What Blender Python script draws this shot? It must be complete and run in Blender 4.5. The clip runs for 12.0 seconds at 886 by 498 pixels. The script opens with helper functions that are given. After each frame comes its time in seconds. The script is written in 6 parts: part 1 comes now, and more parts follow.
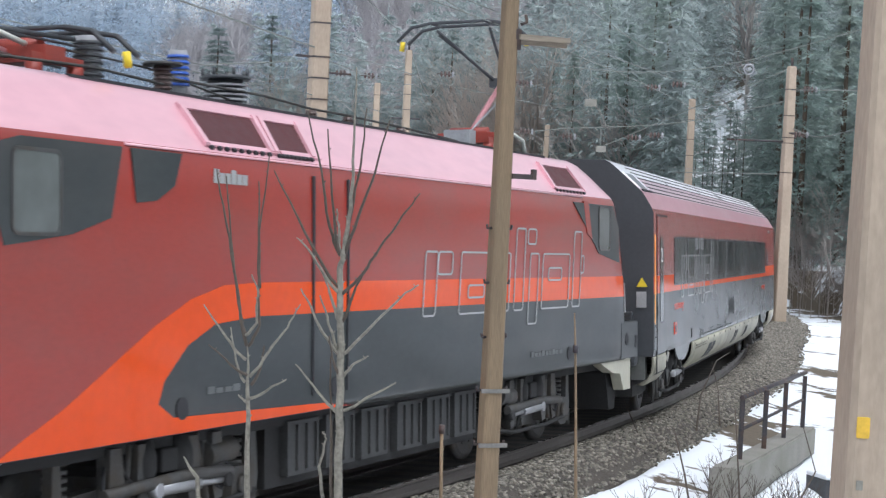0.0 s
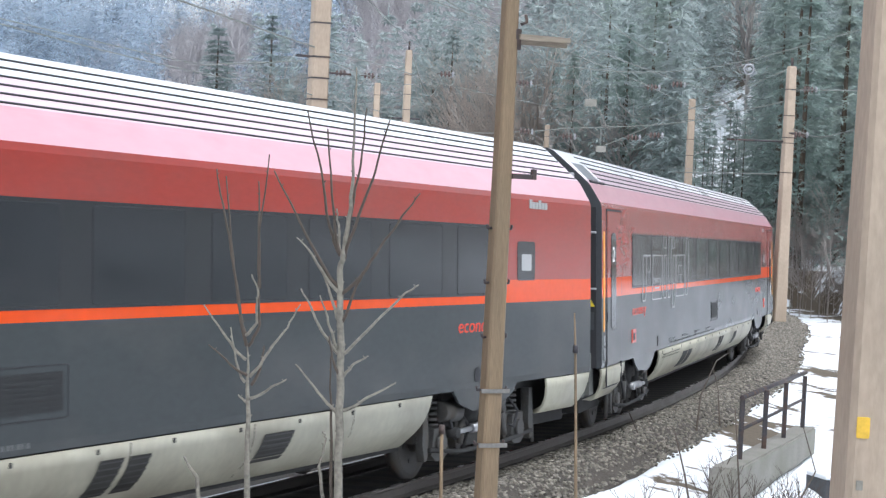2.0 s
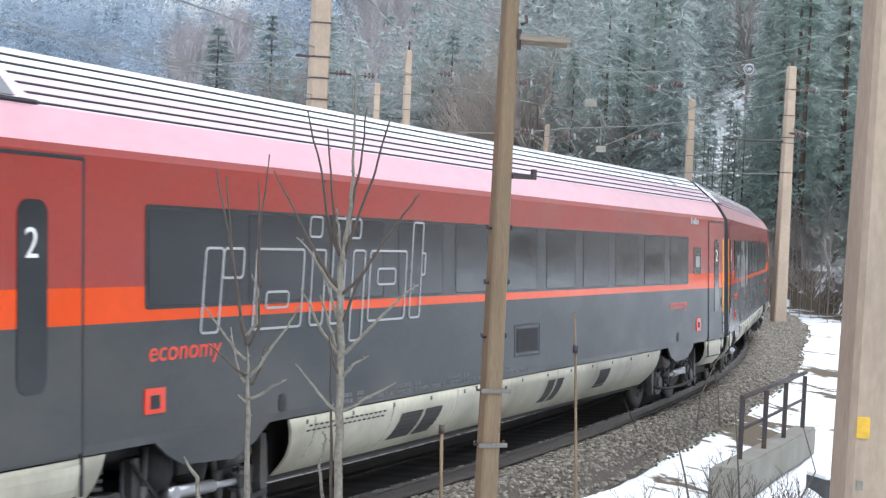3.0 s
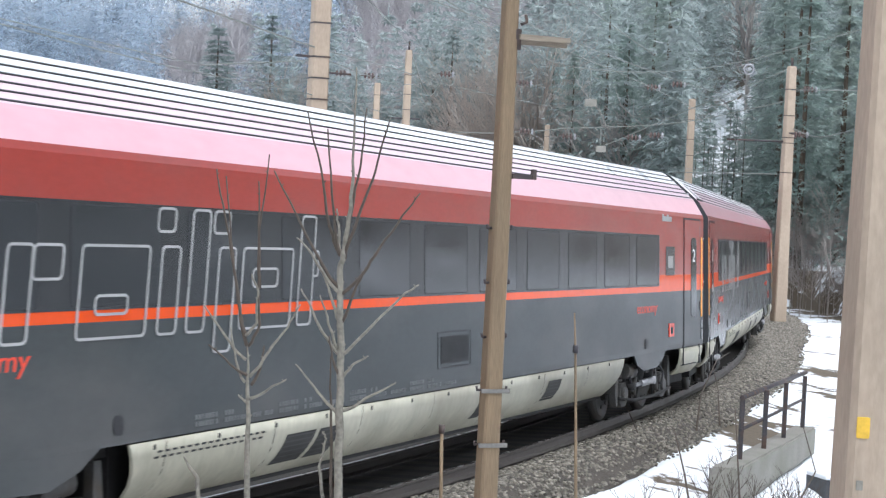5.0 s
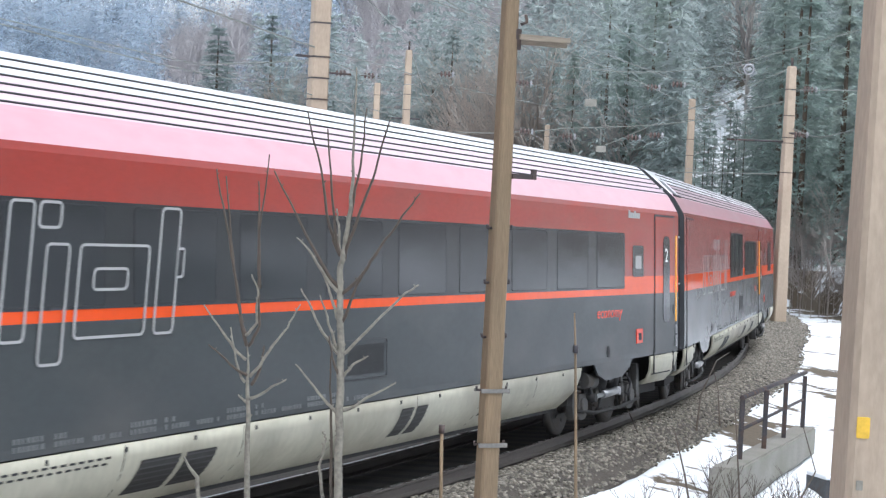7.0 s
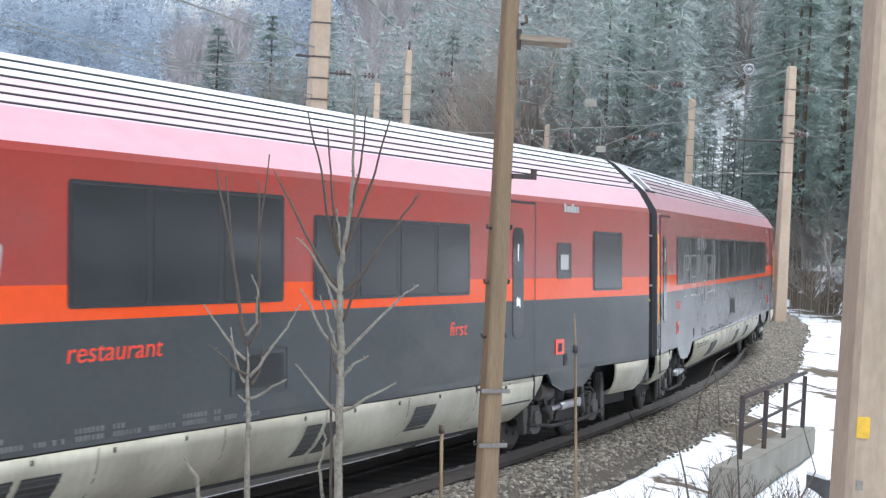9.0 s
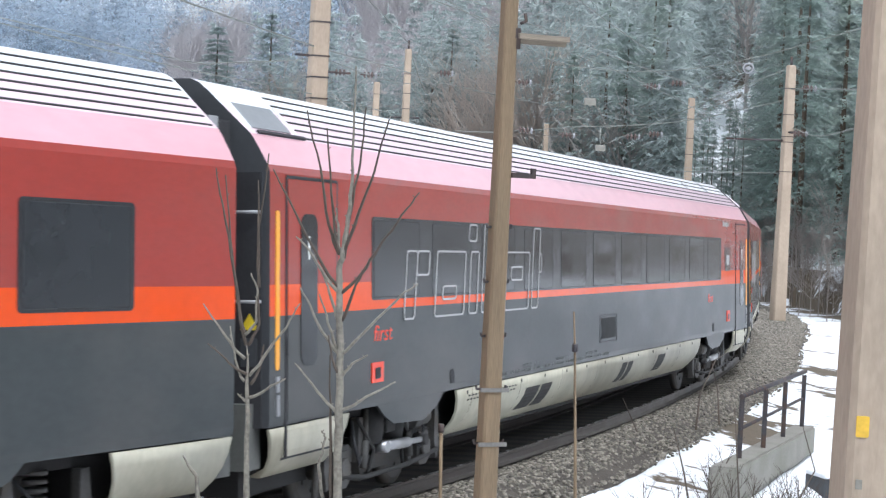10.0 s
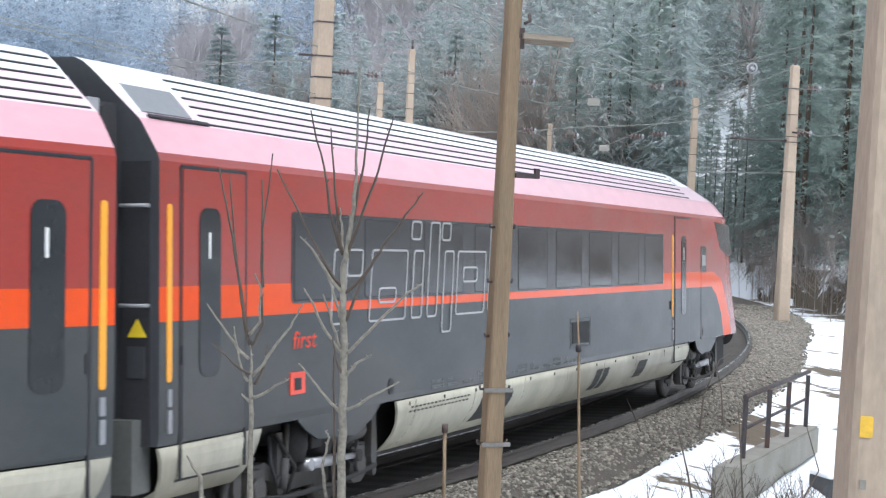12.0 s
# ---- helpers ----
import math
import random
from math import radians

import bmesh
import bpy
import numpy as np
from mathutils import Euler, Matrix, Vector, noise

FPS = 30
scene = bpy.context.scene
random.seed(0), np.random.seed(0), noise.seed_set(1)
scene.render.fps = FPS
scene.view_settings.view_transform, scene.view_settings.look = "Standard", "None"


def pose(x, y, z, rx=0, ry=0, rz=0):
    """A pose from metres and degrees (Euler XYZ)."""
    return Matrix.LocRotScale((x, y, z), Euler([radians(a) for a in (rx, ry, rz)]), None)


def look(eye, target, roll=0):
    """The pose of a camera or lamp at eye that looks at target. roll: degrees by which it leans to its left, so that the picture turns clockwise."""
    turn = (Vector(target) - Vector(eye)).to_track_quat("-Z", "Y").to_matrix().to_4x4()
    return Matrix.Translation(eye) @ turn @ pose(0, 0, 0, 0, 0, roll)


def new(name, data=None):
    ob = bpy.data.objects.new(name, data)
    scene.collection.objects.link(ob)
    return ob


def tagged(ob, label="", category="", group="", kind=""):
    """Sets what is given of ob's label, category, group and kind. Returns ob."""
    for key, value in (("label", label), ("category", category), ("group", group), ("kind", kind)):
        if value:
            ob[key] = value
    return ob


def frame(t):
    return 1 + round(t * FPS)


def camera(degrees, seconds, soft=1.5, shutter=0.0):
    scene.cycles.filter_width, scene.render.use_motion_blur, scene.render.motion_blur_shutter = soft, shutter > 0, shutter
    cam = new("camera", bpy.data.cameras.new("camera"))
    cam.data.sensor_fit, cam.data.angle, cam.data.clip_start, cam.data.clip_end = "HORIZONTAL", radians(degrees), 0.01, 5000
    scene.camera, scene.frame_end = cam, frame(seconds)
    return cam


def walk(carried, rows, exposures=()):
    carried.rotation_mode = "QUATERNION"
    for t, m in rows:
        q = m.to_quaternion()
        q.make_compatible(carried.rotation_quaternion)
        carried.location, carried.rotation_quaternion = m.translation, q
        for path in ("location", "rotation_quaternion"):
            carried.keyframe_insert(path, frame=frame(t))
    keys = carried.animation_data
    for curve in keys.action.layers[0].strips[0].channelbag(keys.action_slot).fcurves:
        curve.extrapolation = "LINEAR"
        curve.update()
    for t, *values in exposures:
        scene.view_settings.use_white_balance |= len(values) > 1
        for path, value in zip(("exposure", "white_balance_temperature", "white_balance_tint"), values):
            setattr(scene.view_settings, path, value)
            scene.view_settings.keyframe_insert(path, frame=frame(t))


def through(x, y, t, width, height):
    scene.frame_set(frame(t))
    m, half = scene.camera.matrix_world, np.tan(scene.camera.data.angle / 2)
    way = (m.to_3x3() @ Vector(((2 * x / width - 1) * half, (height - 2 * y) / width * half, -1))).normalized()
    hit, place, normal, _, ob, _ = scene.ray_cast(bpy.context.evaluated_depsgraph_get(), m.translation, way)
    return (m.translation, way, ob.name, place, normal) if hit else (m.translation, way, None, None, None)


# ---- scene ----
import itertools
import functools

# ---------- camera ----------
cam = camera(28.11, 12.0, 1.3, 0.1)
EYE = (0.0, 0.0, 3.2565)


def aim(yaw=0.0, tilt=0.0):
    """Camera pose: level view to the north, 1.98 degrees down, leaning 2.78 degrees."""
    p, y = radians(-1.98 + tilt), radians(yaw)
    tgt = (EYE[0] - math.sin(y) * math.cos(p), EYE[1] + math.cos(y) * math.cos(p), EYE[2] + math.sin(p))
    return look(EYE, tgt, 2.7778)


STEADY = aim()
walk(cam, [(0, STEADY), (3, STEADY), (6, STEADY), (9, STEADY), (9.8, STEADY), (10.0, aim(-0.02, -0.03)), (10.2, STEADY),
           (11.0, STEADY), (11.2, aim(0.04, 0)), (11.5, aim(0.105, 0.0)), (12.0, aim(0.1, -0.033))],
     [(0, -1.34), (0.5, -1.14), (1.0, -1.05), (6, -1.05), (12, -1.05)])

# ---------- sky and sun (overcast) ----------
SUN_EL, SUN_AZ = radians(62), radians(150)
world = bpy.data.worlds.new("overcast_sky")
scene.world = world
world.use_nodes = True
wn, wl = world.node_tree.nodes, world.node_tree.links
sky = wn.new("ShaderNodeTexSky")
sky.sky_type, sky.sun_disc = "NISHITA", False
sky.sun_elevation, sky.sun_rotation = SUN_EL, SUN_AZ
sky.air_density, sky.dust_density, sky.ozone_density = 1.0, 6.0, 1.0
hs = wn.new("ShaderNodeHueSaturation")
hs.inputs["Saturation"].default_value = 0.12
wl.new(sky.outputs["Color"], hs.inputs["Color"])
# cloud cover: about three times brighter overhead than at the horizon
wtc, wsep, wmap, wmul, wtint = (wn.new("ShaderNode" + k) for k in ("TexCoord", "SeparateXYZ", "MapRange", "VectorMath", "VectorMath"))
wl.new(wtc.outputs["Generated"], wsep.inputs[0])
wl.new(wsep.outputs["Z"], wmap.inputs["Value"])
wmap.inputs["From Min"].default_value, wmap.inputs["From Max"].default_value = 0.0, 1.0
wmap.inputs["To Min"].default_value, wmap.inputs["To Max"].default_value = 5.0, 3.0
wmul.operation, wtint.operation = "SCALE", "MULTIPLY"
wl.new(hs.outputs["Color"], wmul.inputs[0])
wl.new(wmap.outputs["Result"], wmul.inputs["Scale"])
wl.new(wmul.outputs[0], wtint.inputs[0])
wtint.inputs[1].default_value = (0.925, 1.0, 1.115)
wl.new(wtint.outputs[0], wn["Background"].inputs["Color"])
wn["Background"].inputs["Strength"].default_value = 0.15
sun_data = bpy.data.lights.new("sun", "SUN")
sun_data.energy, sun_data.angle, sun_data.color = 0.5, radians(35), (1.0, 0.97, 0.93)
sun = new("sun", sun_data)
sun.matrix_world = look((0, 0, 60), (-math.sin(SUN_AZ) * 20, -math.cos(SUN_AZ) * 20, 60 - 20 * math.tan(SUN_EL)))

# ---------- the railway curve ----------
CX, CY, R, GRADE, CANT = -160.9353, 87.2917, 172.756, -0.0224, radians(3.2937)
TH0 = math.atan2(-CY, -CX)
PITCH, BOGIE = 26.5, 19.0
S0, SPEED, ACC = 27.4769, 14.9454, -0.0604


def rise(s):
    """Height of the line at arc length s; the climb fades out far round the curve."""
    f = min(1.0, max(0.0, (520 - abs(s)) / 260))
    return GRADE * s * f * f * (3 - 2 * f)


def on_track(s, off=0.0, up=0.0):
    """A point beside the line: off metres outwards, up metres over the rail head (canted)."""
    th = TH0 + s / R
    n = Vector((math.cos(th), math.sin(th), 0))
    c = Vector((CX + R * n.x, CY + R * n.y, rise(s)))
    return c + n * off + Vector((0, 0, up))


def canted(s, off, up):
    c, k = on_track(s), CANT
    th = TH0 + s / R
    n = Vector((math.cos(th), math.sin(th), 0))
    o = n * math.cos(k) + Vector((0, 0, math.sin(k)))
    u = -n * math.sin(k) + Vector((0, 0, math.cos(k)))
    return c + o * off + u * up


def car_pose(sc, bogie=BOGIE):
    h = math.asin(bogie / 2 / R) * R
    a, b = on_track(sc - h), on_track(sc + h)
    f = (a - b).normalized()
    m = (a + b) / 2
    o = Vector((0, 0, 1)).cross(f).normalized()
    u = f.cross(o)
    o2 = o * math.cos(CANT) + u * math.sin(CANT)
    u2 = -o * math.sin(CANT) + u * math.cos(CANT)
    return Matrix(((f.x, o2.x, u2.x, m.x), (f.y, o2.y, u2.y, m.y), (f.z, o2.z, u2.z, m.z), (0, 0, 0, 1)))


# along-track offsets fitted to the camera's view: seconds, metres ahead of the even run
VIEW_SHIFT = ((0, 0.0), (0.5, 0.0), (1.0, 0.18), (1.5, -0.04), (2.0, 0.15), (2.5, -0.03), (3.0, 0.35), (5.0, 0.25), (5.5, 0.1), (6.0, 0.17), (6.5, 0.0), (7.0, 0.2),
         (9.0, 0.18), (9.5, -0.08), (10.0, 0.09), (10.5, -0.18), (11.0, 0.06), (11.5, -0.28), (12.0, -0.05))


def gone(t):
    ahead = VIEW_SHIFT[-1][1]
    for (a, da), (b, db) in zip(VIEW_SHIFT, VIEW_SHIFT[1:]):
        if a <= t <= b:
            f = (t - a) / (b - a)
            ahead = da + (db - da) * f * f * (3 - 2 * f)
            break
    return SPEED * t + 0.5 * ACC * t * t + ahead


# ---------- materials ----------
def material(name, color, rough=0.6, metal=0.0, coat=0.0, var=0.15, scale=3.0, fine=40.0, bump=0.0, dirt=None, dirt_amt=0.0, spec=0.5, coat_rough=0.1, coat_ior=1.5, stretch=(1, 1, 1), rand=0.0):
    """Colour varied at two scales, optional dirt and fine relief."""
    m = bpy.data.materials.new(name)
    m.use_nodes = True
    n, l = m.node_tree.nodes, m.node_tree.links
    b = n["Principled BSDF"]
    tc = n.new("ShaderNodeTexCoord")
    mp = n.new("ShaderNodeMapping")
    mp.inputs["Scale"].default_value = stretch
    l.new(tc.outputs["Object"], mp.inputs["Vector"])
    n1, n2 = n.new("ShaderNodeTexNoise"), n.new("ShaderNodeTexNoise")
    for t, s in ((n1, scale), (n2, fine)):
        t.inputs["Scale"].default_value = s
        t.inputs["Detail"].default_value = 5
        l.new(mp.outputs["Vector"], t.inputs["Vector"])
    add = n.new("ShaderNodeMath")
    add.operation = "ADD"
    l.new(n1.outputs["Fac"], add.inputs[0])
    l.new(n2.outputs["Fac"], add.inputs[1])
    val = n.new("ShaderNodeMapRange")
    val.inputs["From Min"].default_value, val.inputs["From Max"].default_value = 0.6, 1.4
    val.inputs["To Min"].default_value, val.inputs["To Max"].default_value = 1 - var, 1 + var
    l.new(add.outputs[0], val.inputs["Value"])
    h = n.new("ShaderNodeHueSaturation")
    h.inputs["Color"].default_value = (*color, 1)
    out = val.outputs["Result"]
    if rand:
        oi = n.new("ShaderNodeObjectInfo")
        r = n.new("ShaderNodeMapRange")
        r.inputs["To Min"].default_value, r.inputs["To Max"].default_value = 1 - rand, 1 + rand
        l.new(oi.outputs["Random"], r.inputs["Value"])
        mu = n.new("ShaderNodeMath")
        mu.operation = "MULTIPLY"
        l.new(out, mu.inputs[0])
        l.new(r.outputs["Result"], mu.inputs[1])
        out = mu.outputs[0]
    l.new(out, h.inputs["Value"])
    col = h.outputs["Color"]
    if dirt:
        n3 = n.new("ShaderNodeTexNoise")
        n3.inputs["Scale"].default_value, n3.inputs["Detail"].default_value = scale * 0.7, 6
        l.new(mp.outputs["Vector"], n3.inputs["Vector"])
        rp = n.new("ShaderNodeMapRange")
        rp.inputs["From Min"].default_value, rp.inputs["From Max"].default_value = 0.45, 0.7
        rp.inputs["To Max"].default_value = dirt_amt
        l.new(n3.outputs["Fac"], rp.inputs["Value"])
        mx = n.new("ShaderNodeMix")
        mx.data_type = "RGBA"
        l.new(rp.outputs["Result"], mx.inputs["Factor"])
        l.new(col, mx.inputs["A"])
        mx.inputs["B"].default_value = (*dirt, 1)
        col = mx.outputs["Result"]
    l.new(col, b.inputs["Base Color"])
    rr = n.new("ShaderNodeMapRange")
    rr.inputs["From Min"].default_value, rr.inputs["From Max"].default_value = 0.3, 0.7
    rr.inputs["To Min"].default_value, rr.inputs["To Max"].default_value = max(0.02, rough - 0.06), min(1, rough + 0.08)
    l.new(n1.outputs["Fac"], rr.inputs["Value"])
    l.new(rr.outputs["Result"], b.inputs["Roughness"])
    b.inputs["Metallic"].default_value = metal
    b.inputs["Coat Weight"].default_value = coat
    b.inputs["Coat Roughness"].default_value = coat_rough
    b.inputs["Coat IOR"].default_value = coat_ior
    b.inputs["Specular IOR Level"].default_value = spec
    if bump:
        bp = n.new("ShaderNodeBump")
        bp.inputs["Strength"].default_value, bp.inputs["Distance"].default_value = bump, 0.02
        l.new(n2.outputs["Fac"], bp.inputs["Height"])
        l.new(bp.outputs["Normal"], b.inputs["Normal"])
    return m


RED = material("red_paint", (0.30, 0.026, 0.016), 0.5, spec=0.05, coat=1.0, coat_ior=1.5, coat_rough=0.2, var=0.1, scale=0.7, fine=9, dirt=(0.16, 0.06, 0.05), dirt_amt=0.3, stretch=(1, 1, 2.5))
# red paint lightened to pink: the sky's sheen put into the base colour
RED_SHEEN = material("sky_sheen_red_roof_paint", (0.72, 0.375, 0.42), 0.35, coat=0.7, coat_ior=1.6, coat_rough=0.12, var=0.1, scale=0.5, fine=6, dirt=(0.58, 0.20, 0.22), dirt_amt=0.45, stretch=(0.4, 1, 1))
ORANGE = material("orange_paint", (0.70, 0.069, 0.004), 0.5, coat=0.6, coat_rough=0.08, spec=0.03, var=0.08, scale=0.7, fine=9)
GREY = material("grey_paint", (0.037, 0.0435, 0.045), 0.5, spec=0.05, coat=0.55, coat_rough=0.16, var=0.12, scale=0.6, fine=8, dirt=(0.09, 0.085, 0.08), dirt_amt=0.5, stretch=(1, 1, 2))
CREAM = material("cream_paint", (0.46, 0.44, 0.35), 0.5, var=0.16, scale=1.3, fine=12, dirt=(0.19, 0.165, 0.12), dirt_amt=0.6, stretch=(1, 1, 0.6))
ROOF = material("silver_roof", (0.87, 0.87, 0.89), 0.3, metal=0.0, var=0.06, scale=0.8, fine=14, coat=0.3, dirt=(0.35, 0.33, 0.32), dirt_amt=0.25)
# lower roof strips tinted pale pink
ROOFPINK = material("pink_tinted_roof_strip", (0.83, 0.62, 0.68), 0.35, var=0.07, scale=0.4, fine=10, coat=0.7, coat_rough=0.15, dirt=(0.72, 0.40, 0.46), dirt_amt=0.4, stretch=(0.4, 1, 1))
DARK = material("dark_rubber", (0.022, 0.022, 0.025), 0.7, var=0.3, scale=2, fine=30)
ENDGREY = material("end_wall_grey", (0.048, 0.051, 0.056), 0.5, var=0.15, scale=1.2, fine=20)
GLASS = material("tinted_glass", (0.016, 0.018, 0.021), 0.13, var=0.2, scale=0.5, fine=3, spec=0.45)
BAND = material("window_band_black", (0.013, 0.014, 0.016), 0.2, var=0.2, scale=0.6, fine=6, spec=0.55)
STEEL = material("bogie_steel", (0.062, 0.06, 0.058), 0.6, metal=0.2, var=0.4, scale=5, fine=40, dirt=(0.06, 0.045, 0.03), dirt_amt=0.7)
UNDER = material("underframe_black", (0.018, 0.017, 0.017), 0.8, var=0.4, scale=3, fine=30)
UNDERBOX = material("equipment_box_grey", (0.045, 0.045, 0.045), 0.7, var=0.4, scale=4)
ALU = material("bare_aluminium", (0.36, 0.36, 0.37), 0.42, metal=0.8, var=0.15, scale=6, fine=50)
YELLOW = material("handle_yellow", (0.85, 0.36, 0.03), 0.4, var=0.08, scale=4)
WARN = material("warning_yellow", (0.75, 0.55, 0.03), 0.5, var=0.1)
WHITE = material("white_mark", (0.75, 0.75, 0.72), 0.5, var=0.05)
OUTLINE = material("outline_silver", (0.34, 0.335, 0.33), 0.45, coat=0.9, spec=0.1, var=0.15, scale=2)
REDBOX = material("signal_red", (0.72, 0.05, 0.018), 0.45, coat=0.9, spec=0.05, var=0.05)
GRILLE = material("grille_dark", (0.018, 0.017, 0.015), 0.65, var=0.3, scale=6)
GRILLE_BLACK = material("vent_mesh_black", (0.018, 0.019, 0.02), 0.7, var=0.25, scale=8)
HATCH = material("hatch_grey", (0.19, 0.2, 0.21), 0.4, var=0.15, scale=3, fine=20, coat=0.3)
CABGLASS = material("cab_glass", (0.10, 0.11, 0.105), 0.12, var=0.25, scale=1.2, fine=3, spec=0.6)
PINK = material("grille_brown", (0.085, 0.02, 0.022), 0.6, var=0.25, scale=6)
BLUE = material("insulator_blue", (0.03, 0.10, 0.42), 0.3, var=0.2)
FAINT = material("worn_lettering", (0.105, 0.11, 0.11), 0.6, var=0.3, scale=9)
CABINET = material("cabinet_grey", (0.10, 0.102, 0.095), 0.55, var=0.2, scale=2, fine=20)
INSUL = material("insulator_grey", (0.30, 0.30, 0.31), 0.35, var=0.2, scale=8)
RAIL = material("rail_steel", (0.11, 0.096, 0.088), 0.45, metal=0.5, var=0.25, scale=2, fine=30)
RAILTOP = material("rail_running_surface", (0.5, 0.49, 0.48), 0.25, metal=0.9, var=0.1, scale=2)
SLEEPER = material("sleeper_wood", (0.032, 0.028, 0.025), 0.85, var=0.3, scale=3, fine=30, bump=0.4)
# bed darker than its stones: the shade between them put into its colour
BALLAST = material("ballast_bed", (0.075, 0.063, 0.052), 0.95, var=0.5, scale=2.0, fine=22, bump=1.0)
STONE_BASE = material("ballast_stone", (0.195, 0.175, 0.145), 0.9, var=0.75, scale=7, fine=16, bump=0.3)


def stone_material():
    """Crushed stone, each piece with its own tone."""
    m = STONE_BASE
    n, l = m.node_tree.nodes, m.node_tree.links
    b = n["Principled BSDF"]
    src = b.inputs["Base Color"].links[0].from_socket
    g, r, h = n.new("ShaderNodeNewGeometry"), n.new("ShaderNodeMapRange"), n.new("ShaderNodeHueSaturation")
    l.new(g.outputs["Random Per Island"], r.inputs["Value"])
    r.inputs["To Min"].default_value, r.inputs["To Max"].default_value = 0.45, 1.45
    l.new(r.outputs["Result"], h.inputs["Value"])
    l.new(src, h.inputs["Color"])
    l.new(h.outputs["Color"], b.inputs["Base Color"])
    return m


STONE = stone_material()
CONCRETE = material("mast_concrete", (0.42, 0.33, 0.25), 0.85, var=0.18, scale=1.6, fine=24, bump=0.25, dirt=(0.26, 0.2, 0.15), dirt_amt=0.5, stretch=(1, 1, 0.35))
WALLCON = material("wall_concrete", (0.27, 0.255, 0.225), 0.9, var=0.2, scale=2, fine=26, bump=0.4, dirt=(0.2, 0.2, 0.16), dirt_amt=0.6)
WOOD = material("weathered_wood", (0.222, 0.157, 0.096), 0.8, var=0.3, scale=2.2, fine=30, bump=0.3, dirt=(0.17, 0.12, 0.075), dirt_amt=0.6, stretch=(6, 6, 0.4))
GREYWOOD = material("grey_weathered_wood", (0.27, 0.225, 0.175), 0.85, var=0.3, scale=3, fine=30, bump=0.3, stretch=(0.4, 6, 6))
RUST = material("painted_rail_iron", (0.055, 0.05, 0.055), 0.6, metal=0.3, var=0.3, scale=6, dirt=(0.13, 0.07, 0.04), dirt_amt=0.6)
BARK = material("sapling_bark", (0.21, 0.19, 0.155), 0.85, var=0.55, scale=8, fine=60, bump=0.3)
TWIG = material("twig_bark", (0.085, 0.066, 0.052), 0.85, var=0.3, scale=8, fine=60)
TRUNK = material("conifer_bark", (0.10, 0.075, 0.055), 0.9, var=0.3, scale=3, fine=20, bump=0.4)
def foliage(name, dark, pale, scale, through=0.5, soft=0.25, haze_fade=0.0):
    """Needles or twigs: two tints in drifts, light passing partly through."""
    m = bpy.data.materials.new(name)
    m.use_nodes = True
    n, l = m.node_tree.nodes, m.node_tree.links
    n.remove(n["Principled BSDF"])
    tc = n.new("ShaderNodeTexCoord")
    oi = n.new("ShaderNodeObjectInfo")
    big, small = n.new("ShaderNodeTexNoise"), n.new("ShaderNodeTexNoise")
    for t, k in ((big, scale), (small, scale * 14)):
        t.inputs["Scale"].default_value, t.inputs["Detail"].default_value = k, 4
        l.new(tc.outputs["Object"], t.inputs["Vector"])
    a1, a2 = n.new("ShaderNodeMath"), n.new("ShaderNodeMath")
    a1.operation = a2.operation = "MULTIPLY_ADD"
    l.new(small.outputs["Fac"], a1.inputs[0])
    a1.inputs[1].default_value = 0.12
    l.new(big.outputs["Fac"], a1.inputs[2])
    l.new(oi.outputs["Random"], a2.inputs[0])
    a2.inputs[1].default_value = 0.3
    l.new(a1.outputs[0], a2.inputs[2])
    rp = n.new("ShaderNodeMapRange")
    rp.inputs["From Min"].default_value, rp.inputs["From Max"].default_value = 0.48, 0.92
    l.new(a2.outputs[0], rp.inputs["Value"])
    mx = n.new("ShaderNodeMix")
    mx.data_type = "RGBA"
    l.new(rp.outputs["Result"], mx.inputs["Factor"])
    mx.inputs["A"].default_value, mx.inputs["B"].default_value = (*dark, 1), (*pale, 1)
    d, t, sh = n.new("ShaderNodeBsdfDiffuse"), n.new("ShaderNodeBsdfTranslucent"), n.new("ShaderNodeMixShader")
    sh.inputs["Fac"].default_value = through
    ge, mixn, nrm = n.new("ShaderNodeNewGeometry"), n.new("ShaderNodeVectorMath"), n.new("ShaderNodeVectorMath")
    mixn.operation, nrm.operation = "MULTIPLY_ADD", "NORMALIZE"
    mixn.inputs[1].default_value, mixn.inputs[2].default_value = (soft, soft, soft), (0, 0, 1 - soft)
    l.new(ge.outputs["Normal"], mixn.inputs[0])
    l.new(mixn.outputs[0], nrm.inputs[0])
    l.new(nrm.outputs[0], d.inputs["Normal"])
    for b in (d, t):
        l.new(mx.outputs["Result"], b.inputs["Color"])
    l.new(d.outputs[0], sh.inputs[1])
    l.new(t.outputs[0], sh.inputs[2])
    # transparent share imitates haze: softer crowns, weaker shadows
    gap, cut = n.new("ShaderNodeBsdfTransparent"), n.new("ShaderNodeMixShader")
    cut.inputs["Fac"].default_value = haze_fade
    l.new(sh.outputs[0], cut.inputs[1])
    l.new(gap.outputs[0], cut.inputs[2])
    l.new((cut if haze_fade else sh).outputs[0], n["Material Output"].inputs["Surface"])
    return m


# distance haze put into the base colours: farther trees paler and bluer
NEEDLE = foliage("conifer_needles", (0.30, 0.39, 0.365), (0.49, 0.565, 0.515), 0.25, 0.55, 0.15, 0.15)
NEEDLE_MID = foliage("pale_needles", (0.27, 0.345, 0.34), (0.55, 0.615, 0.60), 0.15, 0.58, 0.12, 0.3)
NEEDLE_HAZE = foliage("hazed_needles", (0.33, 0.42, 0.505), (0.49, 0.575, 0.665), 0.12, 0.62, 0.1, 0.6)
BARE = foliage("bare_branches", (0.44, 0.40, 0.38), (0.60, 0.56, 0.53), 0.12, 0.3)
